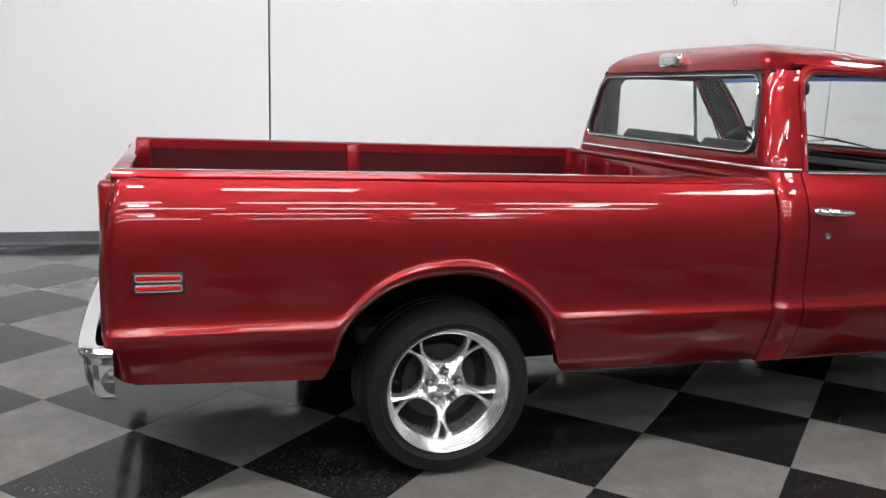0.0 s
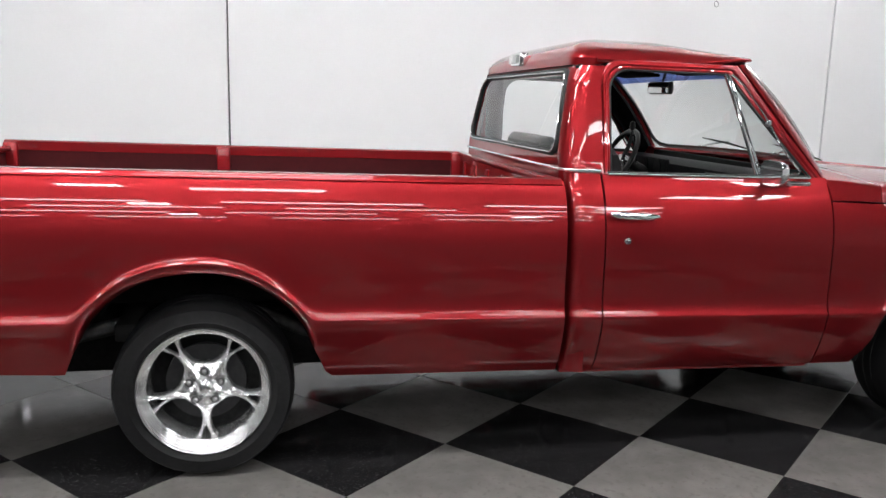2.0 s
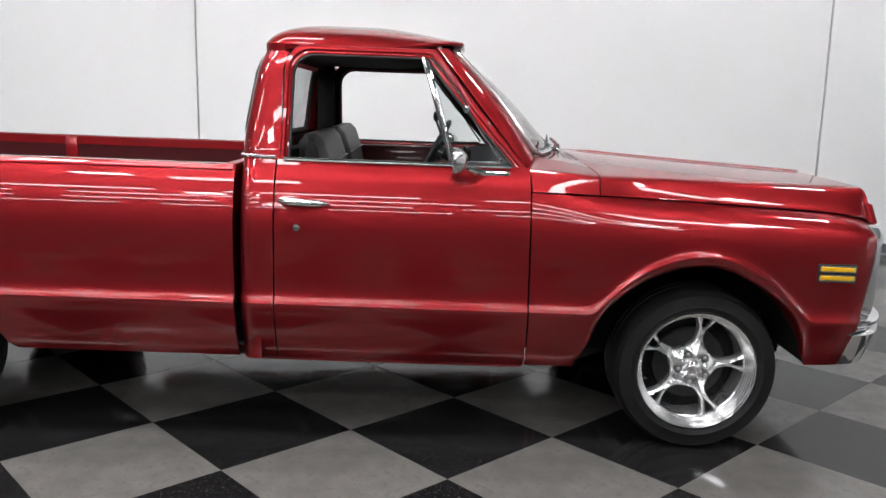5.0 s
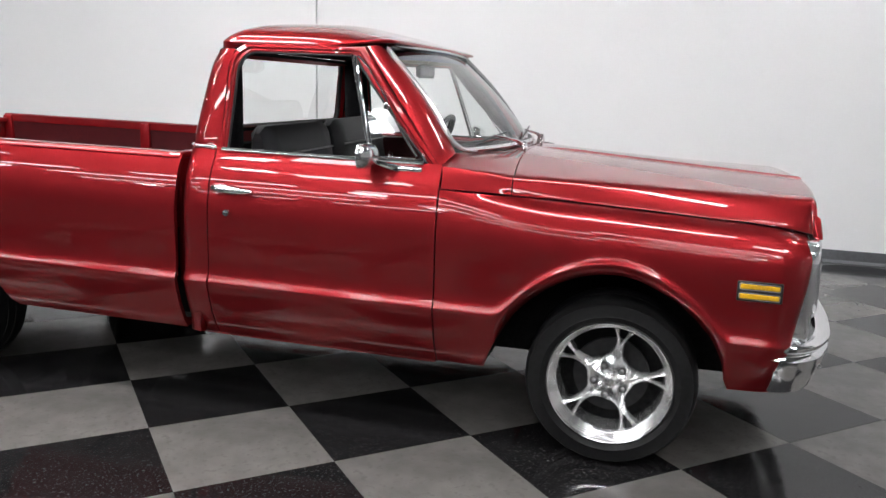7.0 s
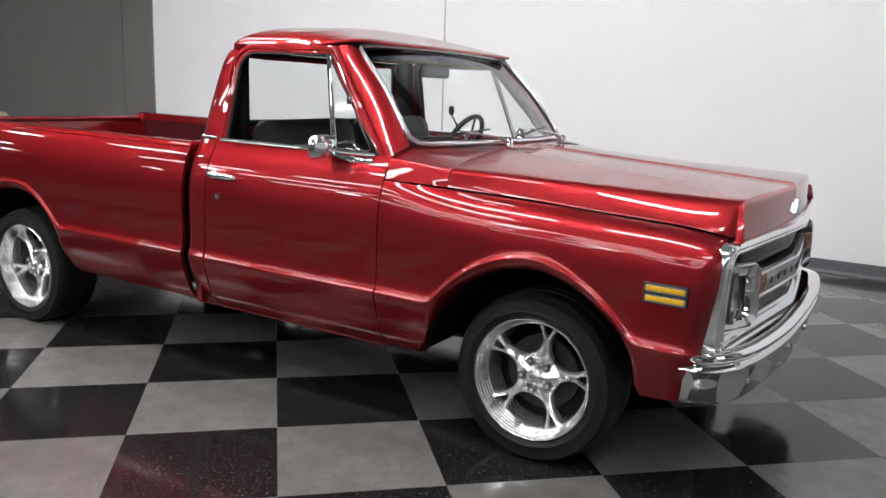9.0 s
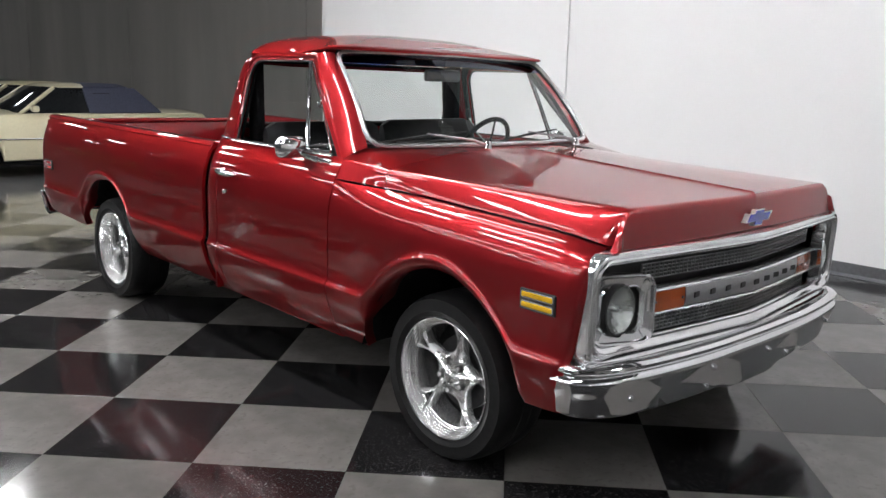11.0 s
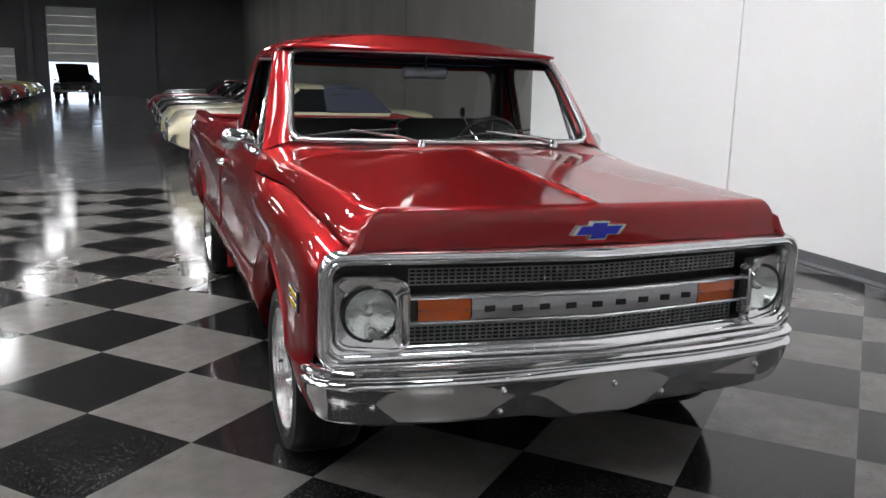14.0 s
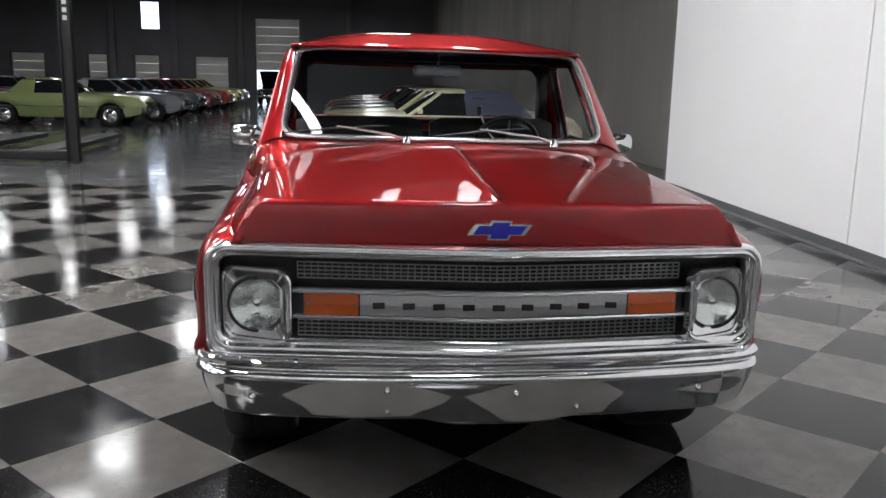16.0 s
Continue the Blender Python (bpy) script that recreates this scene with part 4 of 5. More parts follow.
# windscreen pillars and header
for s in (-1, 1):
    rows = []
    for k in np.linspace(0, 1, 10):
        a = ws_bottom(0.79).lerp(ws_top(0.79), k) + Vector((0.016, 0, 0.014)) * math.sin(math.pi * k)
        z = 1.150 + (1.606 - 1.150) * k
        xo = float(np.interp(k, [0, 0.4, 0.75, 1], [2.506, 2.362, 2.236, 2.147]))
        o = Vector((xo, tumble(z) + 0.001, z))
        m = a.lerp(o, 0.5) + Vector((0.008, 0.008, 0.004))
        q = a.lerp(o, 0.85) + Vector((0.004, 0.006, 0.0))
        rows.append([(p.x, s * p.y, p.z) for p in (a + Vector((-0.03, -0.02, 0)), a, a.lerp(o, 0.25) + Vector((0.008, 0.006, 0.004)), m, q, o, o + Vector((-0.01, -0.05, 0)))])
    pillar = body("windscreen_pillar", grid(rows), RED)
    lining = [[(r[0][0] - 0.004, r[0][1], r[0][2]), (r[0][0] - 0.03, r[0][1] - s * 0.012, r[0][2]), (r[-1][0] - 0.012, r[-1][1] - s * 0.022, r[-1][2]), (r[-1][0] - 0.005, r[-1][1] + s * 0.004, r[-1][2])] for r in rows]
    body("pillar_lining", grid(lining), HEADLINER, pillar, "dark lining inside the pillar")
rows = [[tuple(ws_top(y) + Vector((dx, 0, dz))) for y in ys] for dx, dz in ((0.004, -0.004), (0.012, 0.006), (0.016, 0.014), (-0.02, 0.02))]
body("screen_header", grid(rows), GASKET)

# wipers
def wiper(pivot, tip, b0, b1):
    w = body("wiper", tube([pivot, tuple(Vector(pivot).lerp(Vector(tip), 0.25) + Vector((0, 0, 0.012))), tip], [0.013, 0.009, 0.005], False, 8, flat=0.6), CHROME_LIT, None, "chrome wiper arm")
    body("blade", tube([b0, tuple((Vector(b0) + Vector(b1)) / 2 + Vector((0.004, 0, 0.004))), b1], [0.003, 0.007, 0.003], False, 6), BLACK, w, "black rubber wiper blade")
    body("wiper_base", lathe([(0.0, 0.022), (0.012, 0.02), (0.018, 0.008), (0.022, -0.015)], 16, axis="z", at=pivot), CHROME, w)


wiper((2.715, -0.20, 1.205), (2.640, -0.52, 1.262), (2.585, -0.76, 1.222), (2.655, -0.28, 1.268))
wiper((2.690, 0.50, 1.205), (2.660, 0.15, 1.262), (2.682, -0.07, 1.225), (2.640, 0.40, 1.270))

# ---- grille ----
def gx(y):
    return 4.000 - 0.096 * (abs(y) / 0.93) ** 1.18


def frame_band(ins, x, n=5):
    """A rounded loop of the grille frame, drawn in by ins, bowed with the nose."""
    pts = rounded(-0.942 + ins * 0.9, 0.576 + ins * 1.55, 0.942 - ins * 0.9, 0.978 - ins * 0.9, max(0.075 - ins * 0.6, 0.03), n)
    out = []
    for i, (y, z) in enumerate(pts):
        out.append((y, z))
        y2, z2 = pts[(i + 1) % len(pts)]
        m = 20 if abs(y2 - y) > 0.5 else 1
        out += [(y + (y2 - y) * k / m, z + (z2 - z) * k / m) for k in range(1, m)]
    return [(gx(y) + x - 0.13 * (0.80 - z) * 0.3, y, z) for y, z in out]


rows = [frame_band(i, x) for i, x in ((0.0, -0.075), (0.0, -0.006), (0.003, 0.004), (0.008, 0.010), (0.014, 0.011), (0.018, 0.004), (0.021, 0.003), (0.024, 0.010), (0.030, 0.013), (0.036, 0.010), (0.040, 0.001), (0.043, -0.001), (0.047, -0.004), (0.049, -0.014), (0.052, -0.018), (0.053, -0.075))]
body("grille_surround", grid(rows, closed_u=True), SATIN, None, "bright chrome grille surround")
bm = bmesh.new()
rows = [[(gx(y) - 0.085, y, z) for y in np.linspace(-0.89, 0.89, 21)] for z in (0.60, 0.96)]
body("grille_backing", grid(rows), BLACK, None, "black recess behind the grille")


def mesh_band(z0, z1, nrow):
    bm = bmesh.new()
    n = 58
    for k in range(n + 1):
        y = -0.645 + 1.29 * k / n
        box(bm, (gx(y) - 0.040, y, (z0 + z1) / 2), (0.008, 0.0030, z1 - z0))
    for r in range(nrow + 1):
        z = z0 + (z1 - z0) * r / nrow
        ysr = np.linspace(-0.645, 0.645, 13)
        grid([[(gx(y) - 0.036 - d, y, z + e) for y in ysr] for d, e in ((0, -0.0015), (0, 0.0015), (0.008, 0.0015), (0.008, -0.0015))], bm, closed_v=True)
    return body("grille_mesh", bm, MESHBLACK, None, "grey egg-crate grille mesh", False)


mesh_band(0.858, 0.910, 4)
mesh_band(0.664, 0.718, 4)


def bar(z0, z1, y0, y1, d, material, parent, name, label="", t=0.012, n=15):
    rows = []
    for dx, z in ((-t, z0), (0.0, z0), (0.003, (z0 + z1) / 2), (0.0, z1), (-t, z1)):
        rows.append([(gx(y) + d + dx, y, z) for y in np.linspace(y0, y1, n)])
    return body(name, grid(rows), material, parent, label, False)


centre = bar(0.735, 0.826, -0.655, 0.655, -0.022, BLACK, None, "grille_bar", "centre grille bar with bright edges", 0.03)
bar(0.818, 0.829, -0.66, 0.66, 0.0, CHROME_LIT, centre, "moulding", "", 0.025)
bar(0.733, 0.744, -0.66, 0.66, 0.0, CHROME_LIT, centre, "moulding", "", 0.025)
bar(0.747, 0.815, -0.445, 0.445, -0.004, BRUSHED, centre, "name_plate", "brushed grey plate with dark raised bars")
for k in range(9):
    y = -0.385 + 0.0965 * k
    body("plate_mark", boxed((gx(y) + 0.0005, y, 0.781), (0.005, 0.040, 0.021), 0.002, Euler((0, 0, math.copysign(0.09, -y) if abs(y) > 0.02 else 0)).to_matrix()), BLACK, centre, "", False)
for s in (-1, 1):
    ts = bar(0.745, 0.817, s * 0.450, s * 0.625, -0.004, AMBER, None, "turn_signal", "amber turn signal lens", 0.015, 5)
    for y in (0.465, 0.612):
        body("screw", lathe([(0.0, 0.006), (0.004, 0.005), (0.005, 0.0)], 10, axis="x", at=(gx(y) - 0.002, s * y, 0.781)), STEEL, ts)

# headlights
for s in (-1, 1):
    yc, zc2 = s * 0.776, 0.772
    hx = gx(0.776)

    def ring(hw, hh, r, x):
        return [(hx + x - 0.045 * (abs(yc + y) - 0.776) / 0.11, yc + y, zc2 + 0.002 + z) for y, z in rounded(-hw, -hh, hw, hh, r, 5)]
    rows = [ring(0.114, 0.122, 0.045, -0.05), ring(0.114, 0.122, 0.045, 0.0), ring(0.110, 0.118, 0.043, 0.006), ring(0.104, 0.112, 0.04, 0.004), ring(0.101, 0.109, 0.04, -0.004)]
    circ = [[(hx + x - 0.045 * (abs(yc + y) - 0.776) / 0.11, yc + y, zc2 + z) for y, z in [(rr * math.cos(a), rr * math.sin(a)) for a in
             [math.atan2(q[2] - zc2, q[1] - yc) for q in rows[-1]]]] for rr, x in ((0.098, -0.010), (0.094, -0.004), (0.092, -0.022))]
    bezel = body("headlight", grid(rows + circ, closed_u=True), CHROME, None, "round sealed-beam headlight in a square chrome bezel")
    bowl = lathe([(0.0, -0.034), (0.02, -0.032), (0.045, -0.024), (0.068, -0.012), (0.086, 0.0), (0.089, -0.01)], 36, axis="x", at=(hx - 0.010, yc, zc2))
    body("reflector", bowl, BOWL, bezel, "bright fluted reflector bowl")
    body("bulb_shield", lathe([(0.0, -0.008), (0.010, -0.010), (0.014, -0.020), (0.010, -0.034)], 16, axis="x", at=(hx - 0.010, yc, zc2)), CHROME, bezel)
    lens = lathe([(0.004, 0.013), (0.03, 0.012), (0.055, 0.009), (0.075, 0.004), (0.086, -0.004)], 36, axis="x", at=(hx - 0.008, yc, zc2))
    lo = body("lens", lens, WINDOW, bezel, "clear glass lens")
    lo.visible_shadow = False
    body("retaining_ring", lathe([(0.096, -0.014), (0.093, 0.003), (0.085, 0.004), (0.082, -0.010)], 36, axis="x", at=(hx - 0.010, yc, zc2)), GASKET, bezel)

# front bumper
plan = smooth([(3.78, 0.985), (3.83, 0.984), (3.872, 0.972), (3.912, 0.945), (3.948, 0.905), (3.984, 0.84), (4.012, 0.75), (4.040, 0.55), (4.056, 0.36), (4.060, 0.22), (4.062, 0.10), (4.063, 0.0)], 3)
plan += [(x, -y) for x, y in reversed(plan[:-1])]
prof = [(-0.05, 0.614), (-0.03, 0.618), (-0.008, 0.616), (0.003, 0.606), (0.002, 0.594), (-0.008, 0.586), (-0.010, 0.578), (0.000, 0.570), (0.004, 0.558), (0.000, 0.546), (-0.006, 0.538), (-0.014, 0.50), (-0.030, 0.455), (-0.042, 0.424), (-0.046, 0.414), (-0.056, 0.408)]
rows = []
for i, (x, y) in enumerate(plan):
    a, b = plan[max(i - 1, 0)], plan[min(i + 1, len(plan) - 1)]
    t = Vector((b[0] - a[0], b[1] - a[1])).normalized()
    n = Vector((-t.y, t.x))
    if n.dot(Vector((x - 3.6, y * 0.3))) < 0:
        n = -n
    drop = 0.024 * ease01((0.27 - abs(y)) / 0.14)
    rows.append([(x + n.x * d, y + n.y * d, z - (drop if z < 0.43 else 0.0) - (0.015 * max(0, (abs(y) - 0.8) / 0.2) if z > 0.55 else 0)) for d, z in prof])
fb = thick(body("front_bumper", grid(rows), CHROME, None, "bright chrome front bumper"), 0.006)
half = sorted((abs(y), x) for x, y in plan)
for y, z in ((-0.79, 0.485), (-0.36, 0.520), (-0.36, 0.440), (0.06, 0.505), (0.27, 0.448), (0.70, 0.50)):
    bx = ramp(abs(y), half) + ramp(z, [(d_z, d_x) for d_x, d_z in sorted(prof, key=lambda q: q[1])])
    body("bolt", lathe([(0.0, 0.010), (0.008, 0.008), (0.012, 0.001), (0.012, -0.012)], 14, axis="x", at=(bx, y, z)), CHROME, fb)
body("valance", boxed((3.86, 0, 0.50), (0.10, 1.66, 0.16), 0.02), UNDER, None, "dark valance behind the bumper")

# ---- wheels ----
def spoke_half(r):
    return float(np.interp(r, [0.0, 0.073, 0.090, 0.112, 0.142, 0.170, 0.195, 0.211], [0.0, 0.0530, 0.0300, 0.0190, 0.0165, 0.0215, 0.0345, 0.047]))


def slot_half(r):
    return float(np.interp(r, [0.0, 0.154, 0.185, 0.211], [0.0, 0.0, 0.014, 0.019]))


def make_wheel(x, s, turn, dish):
    """One wheel; s is the side it faces. Its face lies at y = 0 before it is moved out."""
    at = Matrix.Translation((x, s * 0.938, 0.3345)) @ Matrix.Rotation(0 if s > 0 else math.pi, 4, "Z") @ Matrix.Rotation(radians(turn), 4, "Y")

    def put(name, bm, material, parent, label=""):
        bmesh.ops.transform(bm, matrix=at, verts=bm.verts)
        return part(name, bm, material, parent, label)
    tp = [(0.248, -0.012), (0.256, 0.006), (0.272, 0.014), (0.275, 0.0155), (0.279, 0.0135), (0.300, 0.016), (0.318, 0.010), (0.322, 0.011), (0.329, -0.002), (0.335, -0.016), (0.339, -0.032), (0.341, -0.048)]
    for g in (-0.10, -0.15):
        tp += [(0.342, g + 0.030), (0.342, g + 0.005), (0.3395, g + 0.003), (0.3395, g - 0.003), (0.342, g - 0.005)]
    tp += [(0.340, -0.212), (0.330, -0.238), (0.300, -0.255), (0.248, -0.240)]
    w = put("wheel", lathe([(r * 0.980 if r > 0.26 else r * 0.972, h) for r, h in tp], 72), RUBBER, truck, "polished five-spoke wheel with a low black tyre")
    rp = [(0.247, -0.03), (0.2515, -0.006), (0.2515, 0.004), (0.248, 0.009), (0.2435, 0.007), (0.2415, -0.004), (0.2375, -0.006), (0.2360, -0.016), (0.2325, -0.018), (0.2310, -0.028),
          (0.2275, -0.030), (0.2260, -0.040), (0.2225, -0.042), (0.2210, -0.050), (0.2165, -0.053), (0.2140, -dish - 0.015), (0.209, -0.20), (0.235, -0.225)]
    put("rim", lathe([(r * 0.972, h) for r, h in rp], 72), ALUMINIUM, w, "polished stepped aluminium rim")
    rs = [0.004, 0.03, 0.050, 0.068, 0.077, 0.088, 0.102, 0.118, 0.133, 0.148, 0.159, 0.170, 0.180, 0.191, 0.201, 0.211]

    def face(r):
        return -dish + 0.014 + float(np.interp(r, [0, 0.05, 0.080, 0.13, 0.205], [0.0, -0.002, -0.012, -0.016, 0.004]))
    bm = bmesh.new()
    for k in range(5):
        ang = math.pi / 2 + 2 * math.pi * k / 5 + math.pi
        e1, e2 = Vector((math.cos(ang), 0, math.sin(ang))), Vector((-math.sin(ang), 0, math.cos(ang)))
        for side in (-1, 1):
            rows = []
            for r in rs:
                a, b = slot_half(r), min(spoke_half(r), r * math.tan(math.pi / 5) + 1e-4)
                row = []
                drop = 0.010 if 0.080 < r else 0.0
                for f, d in ((0.0, -0.026 if a else 0.007), (0.0, -0.004 if a else 0.007), (0.15 if a else 0.25, 0.002), (0.70, -0.003), (0.92, -0.008 - drop * 0.3), (1.0, -0.012 - drop), (1.0, -0.012 - drop - 0.02)):
                    o = a + (b - a) * f
                    row.append(e1 * r + e2 * side * o + Vector((0, face(r) + d, 0)))
                rows.append(row)
            grid(rows, bm)
    put("spokes", bm, SPOKE, w, "five split polished spokes")
    put("centre_cap", lathe([(0.0, -dish + 0.034), (0.016, -dish + 0.033), (0.024, -dish + 0.029), (0.027, -dish + 0.024), (0.031, -dish + 0.022), (0.033, -dish + 0.010)], 28), ALUMINIUM, w)
    for k in range(5):
        a = math.pi / 2 + 2 * math.pi * k / 5
        put("lug_nut", lathe([(0.0, -dish + 0.029), (0.006, -dish + 0.028), (0.0095, -dish + 0.022), (0.0105, -dish + 0.004)], 12, at=(0.061 * math.cos(a), 0, 0.061 * math.sin(a))), CHROME_LIT, w)
        put("lug_seat", lathe([(0.0105, -dish + 0.0195), (0.0155, -dish + 0.0190), (0.0165, -dish + 0.002)], 16, at=(0.061 * math.cos(a), 0, 0.061 * math.sin(a))), STEEL, w)
    put("brake_disc", lathe([(0.0, -dish - 0.045), (0.085, -dish - 0.045), (0.088, -dish - 0.055), (0.150, -dish - 0.055), (0.150, -dish - 0.075), (0.0, -dish - 0.075)], 40), ROTOR, w, "dark brake rotor")
    # dark disc added behind the spokes in place of the shade inside the rim
    put("inner_barrel", lathe([(0.0, -0.165), (0.20, -0.16), (0.208, -0.15)], 40), UNDER, w)
    put("valve", tube([(0.205, -0.03, 0.045), (0.196, -0.012, 0.043)], 0.004), BLACK, w)


for x, dish, t0 in ((-0.009, 0.072, 0.0), (WB + 0.010, 0.058, 24.0)):
    for s in (-1, 1):
        make_wheel(x, s, t0, dish)

# ---- underside ----
for s in (-1, 1):
    part("frame_rail", boxed((1.30, s * 0.42, 0.365), (4.9, 0.07, 0.19), 0.01), UNDER, truck, "black steel frame rail")
    bm = bmesh.new()
    arch = [(x, z + 0.012) for x, z in REAR_ARCH if z > 0.50]
    grid([[(x, s * y, z + RAKE * (x - 1.5)) for x, z in arch] for y in (0.95, 0.60)], bm)
    grid([[(x, s * 0.605, z + RAKE * (x - 1.5)) for x, z in arch], [(x, s * 0.605, min(0.60, z)) for x, z in arch]], bm)
    part("rear_liner", bm, UNDER, truck)
    bm = bmesh.new()
    arch = [(x, z + 0.012) for x, z in FRONT_ARCH]
    grid([[(x, s * y, z + RAKE * (x - 1.5)) for x, z in arch] for y in (0.95, 0.52)], bm)
    grid([[(x, s * 0.53, z + RAKE * (x - 1.5)) for x, z in arch], [(x, s * 0.53, 0.40) for x, z in arch]], bm)
    part("front_liner", bm, UNDER, truck)
    part("exhaust", tube([(2.6, s * 0.30, 0.36), (1.6, s * 0.33, 0.26), (0.9, s * 0.34, 0.25), (0.6, s * 0.36, 0.30), (0.2, s * 0.50, 0.52), (-0.3, s * 0.52, 0.50), (-0.8, s * 0.58, 0.40)], 0.032, False, 10), STEEL, truck)
    part("muffler", tube([(0.75, s * 0.30, 0.255), (0.80, s * 0.30, 0.255), (1.50, s * 0.30, 0.258), (1.55, s * 0.30, 0.258)], [0.03, 0.085, 0.085, 0.03], False, 12), STEEL, truck)
    part("leaf_link", tube([(1.0, s * 0.36, 0.40), (0.02, s * 0.40, 0.30)], 0.03, False, 8), UNDER, truck)
part("rear_axle", tube([(0, -0.78, 0.33), (0, -0.14, 0.33), (0, -0.10, 0.335), (0, 0.10, 0.335), (0, 0.14, 0.33), (0, 0.78, 0.33)], [0.042, 0.045, 0.13, 0.13, 0.045, 0.042], False, 14), UNDER, truck)
part("front_axle", boxed((WB, 0, 0.27), (0.34, 1.26, 0.13), 0.04), UNDER, truck)
part("drive_shaft", tube([(0.05, 0, 0.34), (1.7, 0, 0.40)], 0.045, False, 10), UNDER, truck)
part("gearbox", boxed((2.15, 0, 0.32), (0.95, 0.40, 0.24), 0.05), UNDER, truck)
part("engine_block", boxed((3.15, 0, 0.62), (0.9, 0.62, 0.50), 0.05), UNDER, truck)
part("radiator_support", boxed((3.78, 0, 0.68), (0.06, 1.50, 0.52), 0.02), UNDER, truck)
part("fuel_tank", boxed((-0.72, 0, 0.40), (0.70, 0.74, 0.24), 0.04), UNDER, truck)
part("cab_floor", boxed((2.02, 0, 0.42), (1.24, 1.70, 0.06), 0.01), UNDER, truck)
part("firewall", boxed((2.56, 0, 0.78), (0.03, 1.64, 0.74), 0.01), UNDER, truck)
for x in (-1.0, -0.3, 0.55, 1.3):
    part("crossmember", boxed((x, 0, 0.53), (0.08, 1.60, 0.07), 0.01), UNDER, truck)

# ---- cabin ----
seat = part("bench_seat", boxed((1.86, 0, 0.74), (0.50, 1.50, 0.17), 0.05, None, 4), VINYL, truck, "black vinyl bench seat")
bm = bmesh.new()
for s in (-1, 1):
    rows = []
    for y0 in np.linspace(0.02, 0.755, 12):
        e = min((y0 - 0.02) / 0.05, (0.755 - y0) / 0.07, 1.0)
        e = math.sqrt(max(0.0, 1 - (1 - e) ** 2))
        pf = [(1.73, 0.78), (1.735, 0.95), (1.705, 1.12), (1.675, 1.215), (1.645, 1.245), (1.605, 1.245), (1.575, 1.21), (1.58, 0.95), (1.59, 0.78)]
        c = (1.65, 1.0)
        rows.append([(c[0] + (x - c[0]) * (0.5 + 0.5 * e), s * y0, c[1] + (z - c[1]) * (0.88 + 0.12 * e)) for x, z in pf])
    rows = [[(c[0], rows[0][0][1], c[1])] * 9] + rows + [[(c[0], rows[-1][0][1], c[1])] * 9]
    grid(rows, bm, closed_u=True)
part("backrest", bm, VINYL, seat, "black vinyl backrest with two rounded halves")
for s in (-1, 1):
    part("piping", tube([(1.708, s * y, 1.12) for y in np.linspace(0.08, 0.70, 8)], 0.005), GREY_PLASTIC, seat)
part("cab_lining", boxed((1.47, 0, 0.80), (0.06, 1.58, 0.72), 0.02), HEADLINER, truck, "dark cab back lining")
for s in (-1, 1):
    part("pillar_lining", boxed((1.50, s * 0.722, 1.36), (0.10, 0.06, 0.44), 0.025), HEADLINER, truck, "dark rear pillar lining")
pf = [(2.52, 1.150), (2.45, 1.160), (2.36, 1.156), (2.32, 1.135), (2.315, 1.05), (2.34, 1.00), (2.33, 0.90), (2.40, 0.82), (2.52, 0.82)]
dash = part("dashboard", raked(prism(pf, "y", -0.78, 0.78)), DASH, truck, "black padded dashboard", True)
part("gauge_panel", boxed((2.312, 0.40, 1.085), (0.02, 0.52, 0.10), 0.02), DASH, dash, "instrument panel")
for y in (0.24, 0.40, 0.56):
    part("gauge", lathe([(0.0, -0.006), (0.042, -0.005), (0.046, 0.0)], 20, axis="x", at=(2.302, y, 1.085)), DASH, dash)
part("glove_box", boxed((2.318, -0.42, 1.05), (0.012, 0.36, 0.11), 0.01), DASH, dash)
part("glove_latch", boxed((2.309, -0.42, 1.075), (0.012, 0.05, 0.012), 0.003), CHROME, dash)
# steering wheel
sw_m = Matrix.Translation((2.13, 0.38, 1.120)) @ Matrix.Rotation(radians(-62), 4, "Y")
bm = tube([(0.172 * math.cos(a), 0.172 * math.sin(a), 0) for a in np.linspace(0, 2 * math.pi, 32, endpoint=False)], 0.014, True, 8)
bmesh.ops.transform(bm, matrix=sw_m, verts=bm.verts)
wheel_s = part("steering_wheel", bm, BLACK, truck, "thin black steering wheel")
for a in (0, 125, 235):
    bm = tube([(0, 0, -0.03), (0.09 * math.cos(radians(a)), 0.09 * math.sin(radians(a)), -0.02), (0.168 * math.cos(radians(a)), 0.168 * math.sin(radians(a)), 0)], [0.018, 0.012, 0.010], False, 8, flat=0.5)
    bmesh.ops.transform(bm, matrix=sw_m, verts=bm.verts)
    part("spoke", bm, BLACK, wheel_s)
bm = lathe([(0.0, 0.0), (0.03, -0.005), (0.04, -0.02), (0.035, -0.05)], 20, axis="z")
bmesh.ops.transform(bm, matrix=sw_m, verts=bm.verts)
part("horn_button", bm, CHROME, wheel_s)
part("steering_column", tube([(2.15, 0.38, 1.12), (2.42, 0.38, 0.98)], 0.03, False, 10), BLACK, truck)
lv = part("shift_lever", tube([(2.23, 0.36, 1.09), (2.17, 0.27, 1.20), (2.14, 0.235, 1.285)], [0.006, 0.006, 0.006], False, 8), CHROME, truck, "slim column shift lever")
part("lever_knob", lathe([(0.0, 0.05), (0.012, 0.045), (0.016, 0.02), (0.010, 0.0)], 12, axis="z", at=(2.139, 0.232, 1.28)), BLACK, lv)
mi = part("interior_mirror", boxed((2.175, 0.0, 1.503), (0.025, 0.25, 0.062), 0.02, None, 3), GREY_PLASTIC, truck, "grey rear-view mirror")
part("mirror_glass", boxed((2.160, 0.0, 1.503), (0.006, 0.235, 0.050), 0.003), CHROME, mi)
